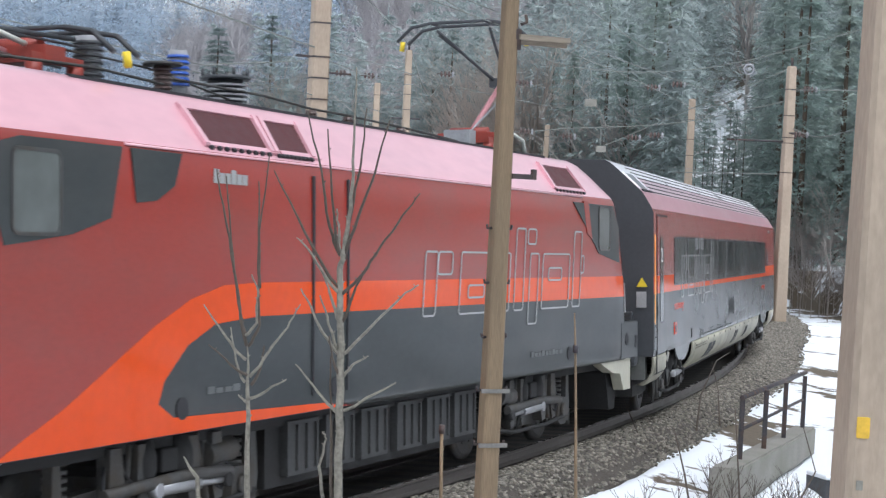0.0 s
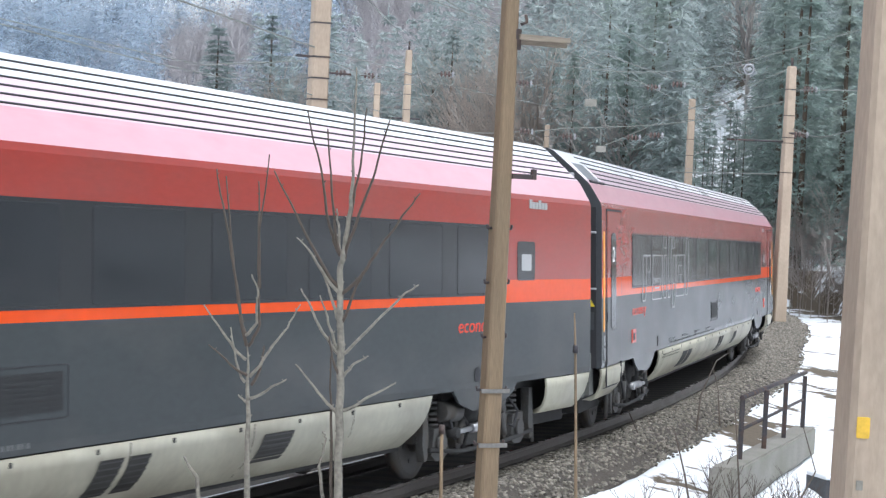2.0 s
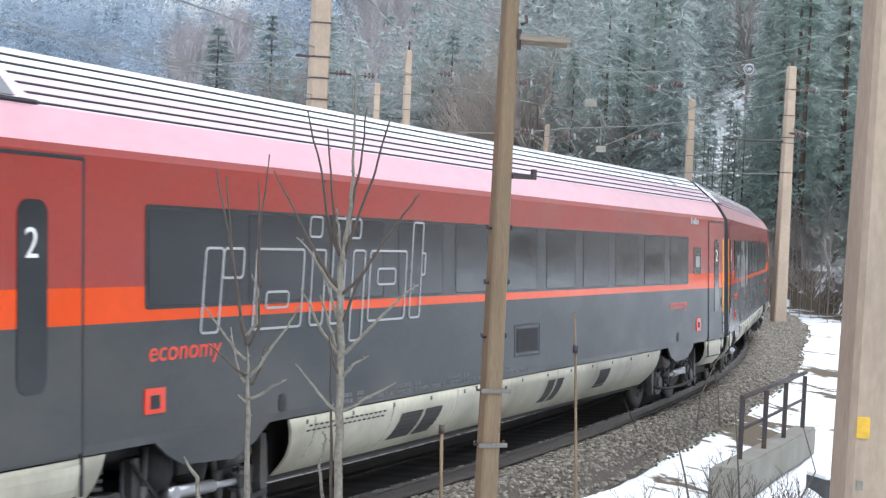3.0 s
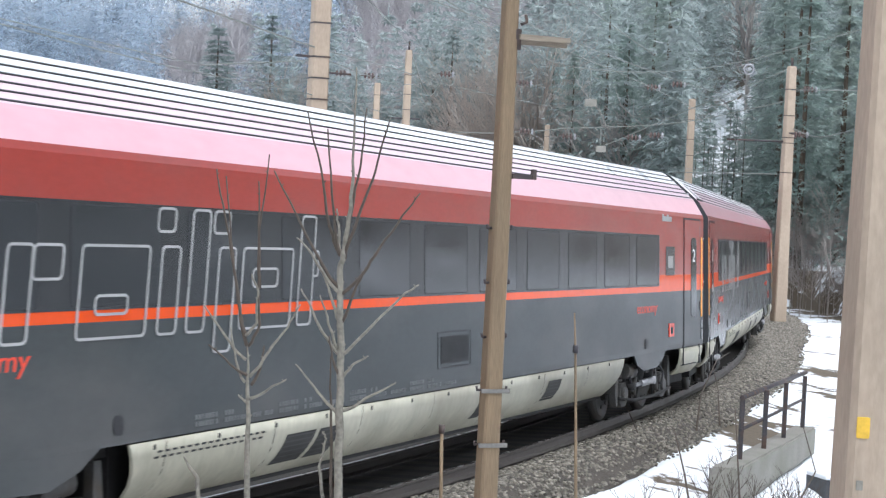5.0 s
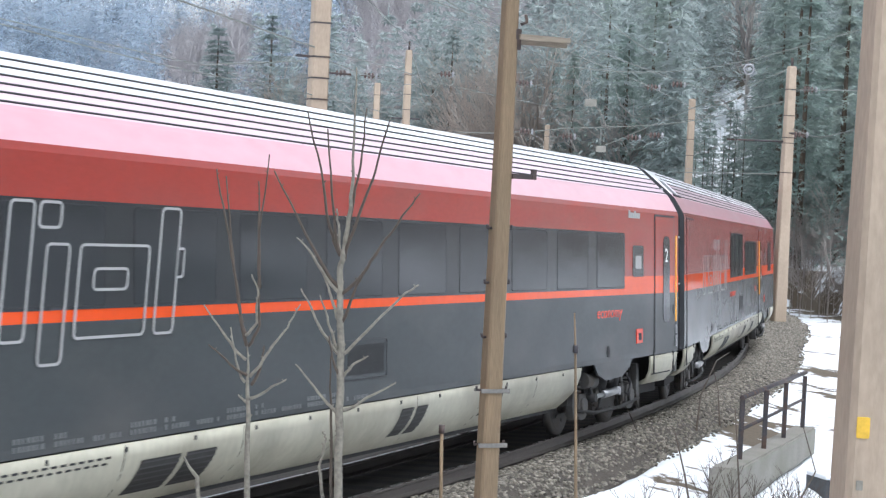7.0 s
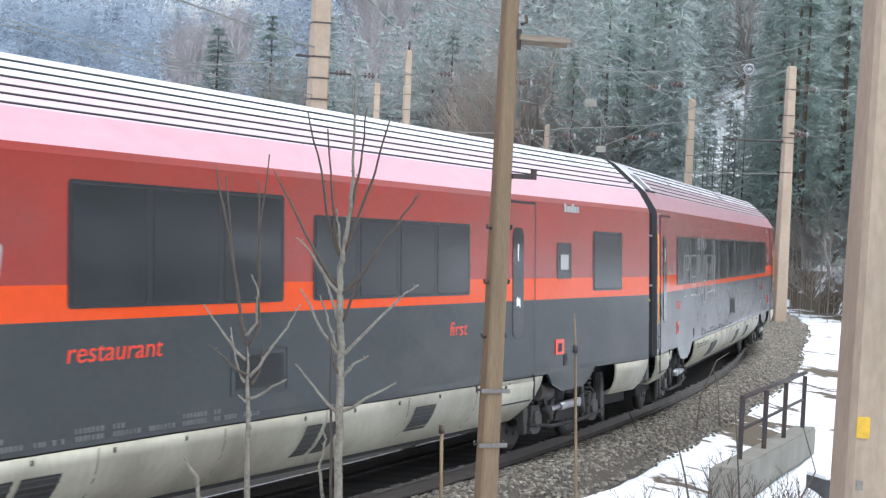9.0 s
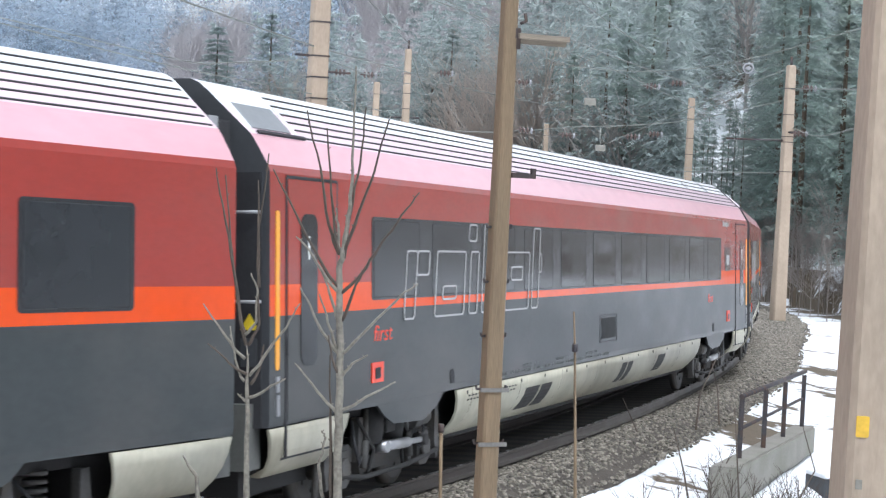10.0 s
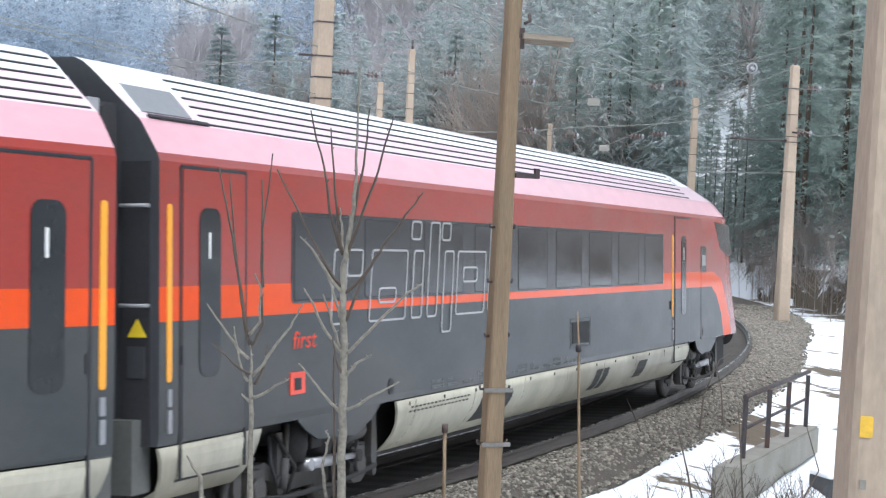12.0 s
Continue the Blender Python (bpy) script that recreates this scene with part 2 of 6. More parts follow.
BARE_HAZE = foliage("hazed_branches", (0.60, 0.58, 0.61), (0.76, 0.73, 0.74), 0.1, 0.4, 0.15, 0.3)
LARCH = foliage("tan_larch_twigs", (0.46, 0.39, 0.34), (0.60, 0.52, 0.46), 0.2, 0.4)
BRUSH = foliage("thicket_twigs", (0.33, 0.29, 0.265), (0.50, 0.45, 0.42), 0.3, 0.3)
WIRE = material("contact_wire", (0.20, 0.21, 0.19), 0.5, metal=0.1, var=0.2)
GLASSINS = material("brown_porcelain", (0.10, 0.065, 0.058), 0.25, var=0.2)
CABLEG = material("pale_cable", (0.62, 0.62, 0.56), 0.5, var=0.1)


def ground_material():
    """Old snow lying in patches on leaf litter and grass."""
    m = bpy.data.materials.new("patchy_snow")
    m.use_nodes = True
    n, l = m.node_tree.nodes, m.node_tree.links
    b = n["Principled BSDF"]
    tc = n.new("ShaderNodeTexCoord")
    big, mid, fine = (n.new("ShaderNodeTexNoise") for _ in range(3))
    for t, s, d in ((big, 0.35, 6), (mid, 2.2, 6), (fine, 25, 4)):
        t.inputs["Scale"].default_value, t.inputs["Detail"].default_value = s, d
        l.new(tc.outputs["Object"], t.inputs["Vector"])
    ad = n.new("ShaderNodeMath")
    ad.operation = "MULTIPLY_ADD"
    ad.inputs[1].default_value = 0.5
    l.new(mid.outputs["Fac"], ad.inputs[0])
    l.new(big.outputs["Fac"], ad.inputs[2])
    rp = n.new("ShaderNodeMapRange")
    rp.inputs["From Min"].default_value, rp.inputs["From Max"].default_value = 0.612, 0.65
    cov, tot = n.new("ShaderNodeAttribute"), n.new("ShaderNodeMath")
    cov.attribute_name = "snow_cover"
    l.new(ad.outputs[0], tot.inputs[0])
    l.new(cov.outputs["Fac"], tot.inputs[1])
    l.new(tot.outputs[0], rp.inputs["Value"])
    litter = n.new("ShaderNodeMix")
    litter.data_type = "RGBA"
    litter.inputs["A"].default_value, litter.inputs["B"].default_value = (0.075, 0.06, 0.042, 1), (0.17, 0.13, 0.09, 1)
    l.new(fine.outputs["Fac"], litter.inputs["Factor"])
    mx = n.new("ShaderNodeMix")
    mx.data_type = "RGBA"
    l.new(rp.outputs["Result"], mx.inputs["Factor"])
    mx.inputs["B"].default_value = (0.86, 0.88, 0.91, 1)
    # distance haze painted as a pale mauve blend over the litter
    haze_node, thin = n.new("ShaderNodeAttribute"), n.new("ShaderNodeMix")
    haze_node.attribute_name, thin.data_type = "ground_haze", "RGBA"
    l.new(haze_node.outputs["Fac"], thin.inputs["Factor"])
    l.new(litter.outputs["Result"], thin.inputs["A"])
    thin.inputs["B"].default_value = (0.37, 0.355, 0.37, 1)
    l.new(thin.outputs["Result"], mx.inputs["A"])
    l.new(mx.outputs["Result"], b.inputs["Base Color"])
    b.inputs["Roughness"].default_value = 0.85
    bp = n.new("ShaderNodeBump")
    bp.inputs["Strength"].default_value, bp.inputs["Distance"].default_value = 0.6, 0.06
    l.new(mid.outputs["Fac"], bp.inputs["Height"])
    l.new(bp.outputs["Normal"], b.inputs["Normal"])
    return m


SNOW = ground_material()


# ---------- mesh helpers ----------
def obj(name, bm, mats, parent=None, label="", smooth=False):
    me = bpy.data.meshes.new(name)
    if smooth:
        for f in bm.faces:
            f.smooth = True
    bm.to_mesh(me)
    bm.free()
    for m in (mats if isinstance(mats, (list, tuple)) else [mats]):
        me.materials.append(m)
    ob = new(name, me)
    if parent:
        ob.parent = parent
    if label:
        ob["label"] = label
    return ob


def part(name, bm, mat, parent, label="", smooth=False):
    return obj(name, bm, mat, parent, label, smooth)


def box(bm, x0, x1, y0, y1, z0, z1, mi=0, skew=0.0):
    """A box; skew shifts its top along x."""
    v = [bm.verts.new((x + (skew if z == z1 else 0), y, z)) for x in (x0, x1) for y in (y0, y1) for z in (z0, z1)]
    for q in ((0, 1, 3, 2), (4, 6, 7, 5), (0, 4, 5, 1), (2, 3, 7, 6), (0, 2, 6, 4), (1, 5, 7, 3)):
        f = bm.faces.new([v[i] for i in q])
        f.material_index = mi
    return v


def cut_box(x0, x1, y0, y1, z0, z1, bevel=0.0):
    bm = bmesh.new()
    box(bm, x0, x1, y0, y1, z0, z1)
    bmesh.ops.recalc_face_normals(bm, faces=bm.faces)
    if bevel:
        bmesh.ops.bevel(bm, geom=bm.edges[:], offset=bevel, segments=2, affect="EDGES", profile=0.5)
    return bm


def tube(bm, pts, radii, n=6, mi=0, closed_ends=True):
    """A round bar along points."""
    rings = []
    pts = [Vector(p) for p in pts]
    for i, p in enumerate(pts):
        d = (pts[min(i + 1, len(pts) - 1)] - pts[max(i - 1, 0)]).normalized()
        a = d.orthogonal().normalized() if i == 0 else (rings_a - d * rings_a.dot(d)).normalized()
        rings_a = a
        b = d.cross(a)
        r = radii[i] if isinstance(radii, (list, tuple)) else radii
        rings.append([bm.verts.new(p + (a * math.cos(6.28319 * k / n) + b * math.sin(6.28319 * k / n)) * r) for k in range(n)])
    for u, w in zip(rings, rings[1:]):
        for k in range(n):
            f = bm.faces.new((u[k], u[(k + 1) % n], w[(k + 1) % n], w[k]))
            f.material_index = mi
            f.smooth = n > 4
    if closed_ends and n > 2:
        for ring in (rings[0][::-1], rings[-1]):
            bm.faces.new(ring).material_index = mi


def prism_xz(bm, poly, y0, y1, mi=0):
    """A plate whose outline is given in (x, z), from y0 to y1."""
    a = [bm.verts.new((x, y0, z)) for x, z in poly]
    b = [bm.verts.new((x, y1, z)) for x, z in poly]
    bm.faces.new(a).material_index = mi
    bm.faces.new(b[::-1]).material_index = mi
    n = len(poly)
    for i in range(n):
        bm.faces.new((a[i], b[i], b[(i + 1) % n], a[(i + 1) % n])).material_index = mi
    bmesh.ops.recalc_face_normals(bm, faces=bm.faces)


def rounded(x0, x1, z0, z1, r, n=5, lean=0.0):
    """Outline of a rounded rectangle in (x, z)."""
    out = []
    for cx, cz, a0 in ((x1 - r, z1 - r, 0), (x0 + r, z1 - r, 90), (x0 + r, z0 + r, 180), (x1 - r, z0 + r, 270)):
        for i in range(n):
            a = radians(a0 + 90 * i / (n - 1))
            z = cz + r * math.sin(a)
            out.append((cx + r * math.cos(a) - lean * (z - z0), z))
    return out


def ring_xz(bm, poly, w, y0, y1):
    """A thin raised outline of width w along a closed (x, z) line."""
    n = len(poly)
    pv = [Vector((x, z)) for x, z in poly]
    inner = []
    for i in range(n):
        d = (pv[(i + 1) % n] - pv[i - 1]).normalized()
        inner.append(pv[i] + Vector((-d.y, d.x)) * w)
    rows = [[bm.verts.new((p.x, y, p.y)) for p in line] for line, y in ((pv, y0), (pv, y1), (inner, y1), (inner, y0))]
    for u, v in zip(rows, rows[1:]):
        for i in range(n):
            bm.faces.new((u[i], u[(i + 1) % n], v[(i + 1) % n], v[i]))
    bmesh.ops.recalc_face_normals(bm, faces=bm.faces)


def empty(name, label, category, group=""):
    return tagged(new(name), label, category, group)


def word(text, size, x, y, z, mat, parent, name, lean=0.2, wide=1.0):
    """Lettering on the outer side of a vehicle, reading towards its rear."""
    cu = bpy.data.curves.new(name, "FONT")
    cu.body, cu.size, cu.shear, cu.extrude = text, size, lean, 0.002
    tmp = new(name, cu)
    me = bpy.data.meshes.new_from_object(tmp.evaluated_get(bpy.context.evaluated_depsgraph_get()))
    bpy.data.objects.remove(tmp)
    me.materials.append(mat)
    ob = new(name, me)
    ob.parent = parent
    ob.matrix_basis = Matrix(((-wide, 0, 0, x), (0, 0, 1, y), (0, 1, 0, z), (0, 0, 0, 1)))
    return ob

# ---------- ground ----------
def ground_profile(off):
    """Height over the rail head across the line."""
    pts = ((-400, 30), (-120, 14), (-60, 7.0), (-25, 2.2), (-12, 0.3), (-7, -0.6), (-3.2, -0.62), (-1.0, -0.42), (1.3, -0.42), (2.4, -0.62), (3.4, -0.72), (6.0, -0.6), (8.0, 0.15), (9.6, 1.3), (10.6, 1.62), (14, 1.9), (30, 6), (60, 26), (110, 62), (180, 105), (400, 150), (900, 170))
    for (a, za), (b, zb) in zip(pts, pts[1:]):
        if off <= b:
            return za + (zb - za) * max(0, off - a) / (b - a)
    return pts[-1][1]


def arc_of(x, y):
    th = math.atan2(y - CY, x - CX) - TH0
    th = (th + math.pi) % (2 * math.pi) - math.pi
    return th * R, math.hypot(x - CX, y - CY) - R


def ground_z(x, y):
    s, off = arc_of(x, y)
    out = ground_profile(off)
    if off > 10.6:
        # the high hillside stands only on the far side of the valley curve; elsewhere it stays low
        far = min(1, max(0, (s - 60) / 120))
        far = far * far * (3 - 2 * far)
        # unseen steep bank added behind the viewpoint, also blocks sky light
        near = 1.62 + 0.62 * max(0, off - 15) if off < 130 else 73
        near = 1.62 + (near - 1.62) * min(1, max(0, (62 - s) / 40))
        out = max(1.62 + (out - 1.62) * (0.06 + 0.94 * far), near)
        # cap the ridge lower to the west, by bearing, fitted to the camera's view
        if y > 60:
            w = min(1, max(0, (x / y + 0.17) / 0.27))
            cap = 26 + 69 * w * w
            out = cap * math.tanh(out / cap)
    elif off > 3.4:
        far = min(1, max(0, (s - 26) / 30))
        low = -0.74 + 0.03 * (off - 3.4)
        out = out + (low - out) * far
    rough = noise.noise(Vector((x * 0.35, y * 0.35, 0))) * 0.10 + noise.noise(Vector((x * 0.05, y * 0.05, 3))) * 0.9 * min(1, max(0, (abs(off) - 14) / 30))
    if abs(off) < 2.6:
        rough = 0
    out -= 1.5 * math.exp(-((s - 26.5) / 5.0) ** 2 - ((off - 6.6) / 1.7) ** 2)
    return rise(s) + out + rough


def build_ground():
    offs = [-172, -150, -125, -100, -80, -62, -48, -36, -27, -20, -15, -11, -8, -6, -4.5, -3.4, -2.6, -1.2, 1.2, 1.8, 2.4, 2.8, 3.2, 3.7, 4.3, 5, 5.8, 6.6, 7.4, 8.2, 9, 9.8, 10.6, 11.6, 13, 15, 18, 22, 28, 36, 46, 58, 72, 90, 110, 135, 165, 200, 260, 340, 450, 620, 900]
    ths = sorted(set([round(-180 + 3 * i, 3) for i in range(120)] + [round(-4 + 0.25 * i, 3) for i in range(220)]))
    verts, faces = [], []
    for a in ths:
        th = TH0 + radians(a)
        for o in offs:
            x, y = CX + (R + o) * math.cos(th), CY + (R + o) * math.sin(th)
            verts.append((x, y, ground_z(x, y)))
    n, k = len(offs), len(ths)
    for i in range(k):
        j = (i + 1) % k
        for b in range(n - 1):
            faces.append((i * n + b, i * n + b + 1, j * n + b + 1, j * n + b))
    me = bpy.data.meshes.new("ground")
    me.from_pydata(verts, [], faces)
    me.materials.append(SNOW)
    cover = me.attributes.new("snow_cover", "FLOAT", "POINT")
    vals, thin = [], []
    for x, y, z in verts:
        s, off = arc_of(x, y)
        c = -0.075 * min(1, max(0, (off - 8) / 4)) * min(1, max(0, (s - 70) / 20)) if off > 0 else -0.03
        if off > 7 and s > 60:
            c -= 0.13 * min(1, max(0, (off - 7) / 2)) * min(1, max(0, (y - 84) / 6)) * min(1, max(0, (150 - y) / 20)) * min(1, max(0, (x - 17.7) / 1.5))
        q = x / max(y, 1.0)
        if 1.5 < off < 4.5 and s < 75:
            c -= 0.06 * (1 - abs(off - 2.4) / 2.1 if abs(off - 2.4) < 2.1 else 0)
        if y > 150 and off > 20:
            c -= 0.12
        # open snowy ride between the trees, snow bank behind the thicket: sectors fitted to the camera's view
        if 112 < y < 200 and 0.136 < q < 0.172:
            c += 0.34
        if 92 < y < 135 and 0.19 < q < 0.235 and off > 12:
            c += 0.3
        vals.append(c)
        # share of painted haze, growing with distance
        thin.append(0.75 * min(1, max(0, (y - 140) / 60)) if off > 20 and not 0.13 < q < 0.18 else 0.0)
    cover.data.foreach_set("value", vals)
    me.attributes.new("ground_haze", "FLOAT", "POINT").data.foreach_set("value", thin)
    me.polygons.foreach_set("use_smooth", [True] * len(faces))
    tagged(new("ground", me), "sloping ground of old snow patches over brown litter", "ground", kind="structure")


def arc_strip(name, offs_ups, s0, s1, step, mat, jitter=0.0, seed=0, widen=False, on_cant=True):
    """A ribbon laid along the line; the last edge may wander."""
    rnd = random.Random(seed)
    verts, faces = [], []
    n, m = len(offs_ups), int((s1 - s0) / step) + 1
    for i in range(m):
        s = s0 + i * step
        for k, (o, u) in enumerate(offs_ups):
            if jitter and k >= n - 2:
                w = noise.noise(Vector((s * 0.22, seed, 0))) * jitter + noise.noise(Vector((s * 1.1, seed, 5))) * jitter * 0.6
                o += w if k == n - 1 else w * 0.6
                if widen:
                    o += max(0, s - 38) * 0.03 + max(0, min(s, 130) - 62) * 0.10
            c = canted(s, o, u) if on_cant else on_track(s, o, u)
            verts.append(c[:])
    for i in range(m - 1):
        for k in range(n - 1):
            faces.append((i * n + k, i * n + k + 1, (i + 1) * n + k + 1, (i + 1) * n + k))
    me = bpy.data.meshes.new(name)
    me.from_pydata(verts, [], faces)
    me.materials.append(mat)
    return new(name, me)


def bed_up(off):
    """Height of the ballast over the rail head across the line."""
    pts = ((-3.0, -0.62), (-2.1, -0.45), (-1.6, -0.30), (1.3, -0.125), (1.5, -0.17), (1.8, -0.42), (9.0, -0.5))
    for (a, za), (b, zb) in zip(pts, pts[1:]):
        if off <= b:
            return za + (zb - za) * max(0, off - a) / (b - a)
    return -0.5


def build_track():
    bed = arc_strip("ballast_bed", [(o, bed_up(o)) for o in (-3.0, -2.1, -1.6, 0.0, 1.3, 1.5, 1.62, 1.8)] + [(1.95, -0.8)], -330, 330, 0.5, BALLAST, 0.22, 4, True, False)
    tagged(bed, "grey-brown crushed stone ballast under the railway track", "ballast", kind="structure")
    for nm, o in (("outer_rail", 0.755), ("inner_rail", -0.755)):
        prof = [(o - 0.07, -0.17), (o - 0.07, -0.155), (o - 0.015, -0.13), (o - 0.015, -0.045), (o - 0.036, -0.03), (o - 0.036, -0.004), (o - 0.028, 0.0),
                (o + 0.028, 0.0), (o + 0.036, -0.004), (o + 0.036, -0.03), (o + 0.015, -0.045), (o + 0.015, -0.13), (o + 0.07, -0.155), (o + 0.07, -0.17)]
        r = arc_strip(nm, prof, -330, 330, 1.0, RAIL)
        r.data.materials.append(RAILTOP)
        for i, p in enumerate(r.data.polygons):
            if i % 13 == 6:
                p.material_index = 1
        tagged(r, "worn steel railway rail with a bright running surface", "rail", kind="structure")


build_ground()
build_track()

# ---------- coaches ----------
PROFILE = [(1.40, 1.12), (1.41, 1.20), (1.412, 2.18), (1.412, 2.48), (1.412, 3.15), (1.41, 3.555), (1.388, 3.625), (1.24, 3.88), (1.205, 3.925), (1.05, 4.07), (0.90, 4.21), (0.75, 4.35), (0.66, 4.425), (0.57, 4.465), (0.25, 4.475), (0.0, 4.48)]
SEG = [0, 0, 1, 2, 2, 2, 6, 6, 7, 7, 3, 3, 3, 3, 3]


def roof_y(z):
    for (y0, z0), (y1, z1) in zip(PROFILE, PROFILE[1:]):
        if z0 <= z <= z1:
            return y0 + (y1 - y0) * (z - z0) / (z1 - z0)
    return 0.0


def shell(stations):
    """Body shell; stations are (x, profile scale) from rear to front."""
    full = PROFILE + [(-y, z) for y, z in PROFILE[-2::-1]]
    seg = SEG + SEG[::-1]
    bm = bmesh.new()
    rings = [[bm.verts.new((x, y * k, 1.12 + (z - 1.12) * kz)) for y, z in full] for x, k, kz in stations]
    n = len(full)
    for a, b in zip(rings, rings[1:]):
        for i in range(n - 1):
            f = bm.faces.new((a[i], a[i + 1], b[i + 1], b[i]))
            f.material_index = seg[i]
        bm.faces.new((a[n - 1], a[0], b[0], b[n - 1])).material_index = 4
    for ring in (rings[0], rings[-1]):
        h = n // 2
        for i in range(h):
            vs = [ring[i], ring[i + 1], ring[n - 2 - i], ring[n - 1 - i]]
            if len(set(vs)) < 4:
                vs = [ring[i], ring[i + 1], ring[n - 1 - i]]
            bm.faces.new(vs).material_index = 4
    bmesh.ops.recalc_face_normals(bm, faces=bm.faces)
    return bm


def skirt(x0, x1, low=0.5, taper=0.0):
    """Curved side fairing below the body, closed at the ends."""
    prof = [(1.405, 1.105), (1.40, 0.98), (1.365, 0.84), (1.30, 0.72), (1.20, 0.61), (1.08, low)]
    bm = bmesh.new()
    back = [(y - 0.03, z) for y, z in prof]
    rings = []
    for x in (x0, x1):
        sgn = 1 if x == max(x0, x1) else -1
        rings.append([bm.verts.new((x - sgn * taper * (1.105 - z), y, z)) for y, z in prof + back[::-1]])
    n = len(rings[0])
    for i in range(n):
        f = bm.faces.new((rings[0][i], rings[0][(i + 1) % n], rings[1][(i + 1) % n], rings[1][i]))
        f.smooth = i < len(prof) - 1
    bm.faces.new(rings[0])
    bm.faces.new(rings[1][::-1])
    bmesh.ops.recalc_face_normals(bm, faces=bm.faces)
    return bm


def skirt_y(z):
    prof = [(1.405, 1.105), (1.40, 0.98), (1.365, 0.84), (1.30, 0.72), (1.20, 0.61), (1.08, 0.5)]
    for (y0, z0), (y1, z1) in zip(prof, prof[1:]):
        if z1 <= z <= z0:
            return y0 + (y1 - y0) * (z0 - z) / (z0 - z1)
    return 1.08


def skirt_plate(bm, xa, xb, za, zb, lean=0.0, proud=0.006):
    """A plate that follows the fairing between two heights."""
    zs = [za + (zb - za) * i / 4 for i in range(5)]
    front = [[bm.verts.new((x + lean * (z - za), skirt_y(z) + proud, z)) for z in zs] for x in (xa, xb)]
    for i in range(4):
        bm.faces.new((front[0][i], front[1][i], front[1][i + 1], front[0][i + 1]))
    bmesh.ops.recalc_face_normals(bm, faces=bm.faces)


def roof_plate(bm, xa, xb, za, zb, lean=0.0, proud=0.01):
    zs = [za + (zb - za) * i / 4 for i in range(5)]
    low = [[bm.verts.new((x + lean * (z - za), roof_y(z) - 0.02, z - 0.02)) for z in zs] for x in (xa, xb)]
    top = [[bm.verts.new((x + lean * (z - za), roof_y(z) + proud * 0.7, z + proud * 0.7)) for z in zs] for x in (xa, xb)]
    for i in range(4):
        bm.faces.new((top[0][i], top[1][i], top[1][i + 1], top[0][i + 1]))
        for k in (0, 1):
            bm.faces.new((top[k][i], top[k][i + 1], low[k][i + 1], low[k][i]))
    for i in (0, 4):
        bm.faces.new((top[0][i], top[1][i], low[1][i], low[0][i]))
    bmesh.ops.recalc_face_normals(bm, faces=bm.faces)


def roof_ribs(parent, x0, x1):
    for z in (3.945, 4.03, 4.115, 4.20, 4.285, 4.37):
        bm = bmesh.new()
        roof_plate(bm, x0, x1, z, z + 0.013, 0, 0.010)
        part("roof_rib", bm, DARK, parent, "dark longitudinal roof seam")


def door(parent, xa, xb, number, mirrored=False, glazed=True, mark=False):
    """Plug door from the rear edge xa to the front edge xb, painted with the stripes."""
    bm = bmesh.new()
    zs, x0, x1 = (1.15, 2.18, 2.48, 3.50), xa + 0.025, xb - 0.025
    rows = [[bm.verts.new((x, y, z)) for x, y in ((x0, 1.395), (x0, 1.422), (x1, 1.422), (x1, 1.395))] for z in zs]
    for mi, (u, w) in enumerate(zip(rows, rows[1:])):
        for k in range(4):
            bm.faces.new((u[k], u[(k + 1) % 4], w[(k + 1) % 4], w[k])).material_index = mi
    bm.faces.new(rows[0][::-1])
    bm.faces.new(rows[-1]).material_index = 2
    bmesh.ops.recalc_face_normals(bm, faces=bm.faces)
    d = part("door", bm, [GREY, ORANGE, RED], parent, "closed plug door")
    bm = bmesh.new()
    for x in (xa, xb):
        box(bm, x - 0.018, x + 0.018, 1.40, 1.418, 0.80, 3.52)
    box(bm, xa, xb, 1.40, 1.418, 3.505, 3.535)
    part("door_seal", bm, DARK, d, "black rubber seal")
    if glazed:
        c = (xa + xb) / 2 + (0.1 if not mirrored else -0.1)
        bm = bmesh.new()
        prism_xz(bm, rounded(c - 0.2, c + 0.2, 1.67, 3.17, 0.12), 1.41, 1.43)
        part("door_window", bm, GLASS, d, "tall dark door window")
        word(number, 0.34, c + 0.12, 1.434, 2.72, WHITE, d, "class_number", 0.0, 1.15)
        if mark:
            bm = bmesh.new()
            prism_xz(bm, [(c + 0.07, 2.1), (c + 0.08, 2.2), (c + 0.03, 2.24), (c - 0.01, 2.2), (c - 0.06, 2.22), (c - 0.07, 2.08), (c - 0.01, 2.12)], 1.431, 1.4345)
            part("pictogram", bm, WHITE, d, "small white door pictogram")
    bm = bmesh.new()
    skirt_plate(bm, xa + 0.03, xb - 0.03, 0.80, 1.06, 0, 0.016)
    part("step_flap", bm, CREAM, parent)
    bm = bmesh.new()
    skirt_plate(bm, xa + 0.0, xb - 0.0, 0.775, 0.80, 0, 0.018)
    part("step_edge", bm, DARK, parent)


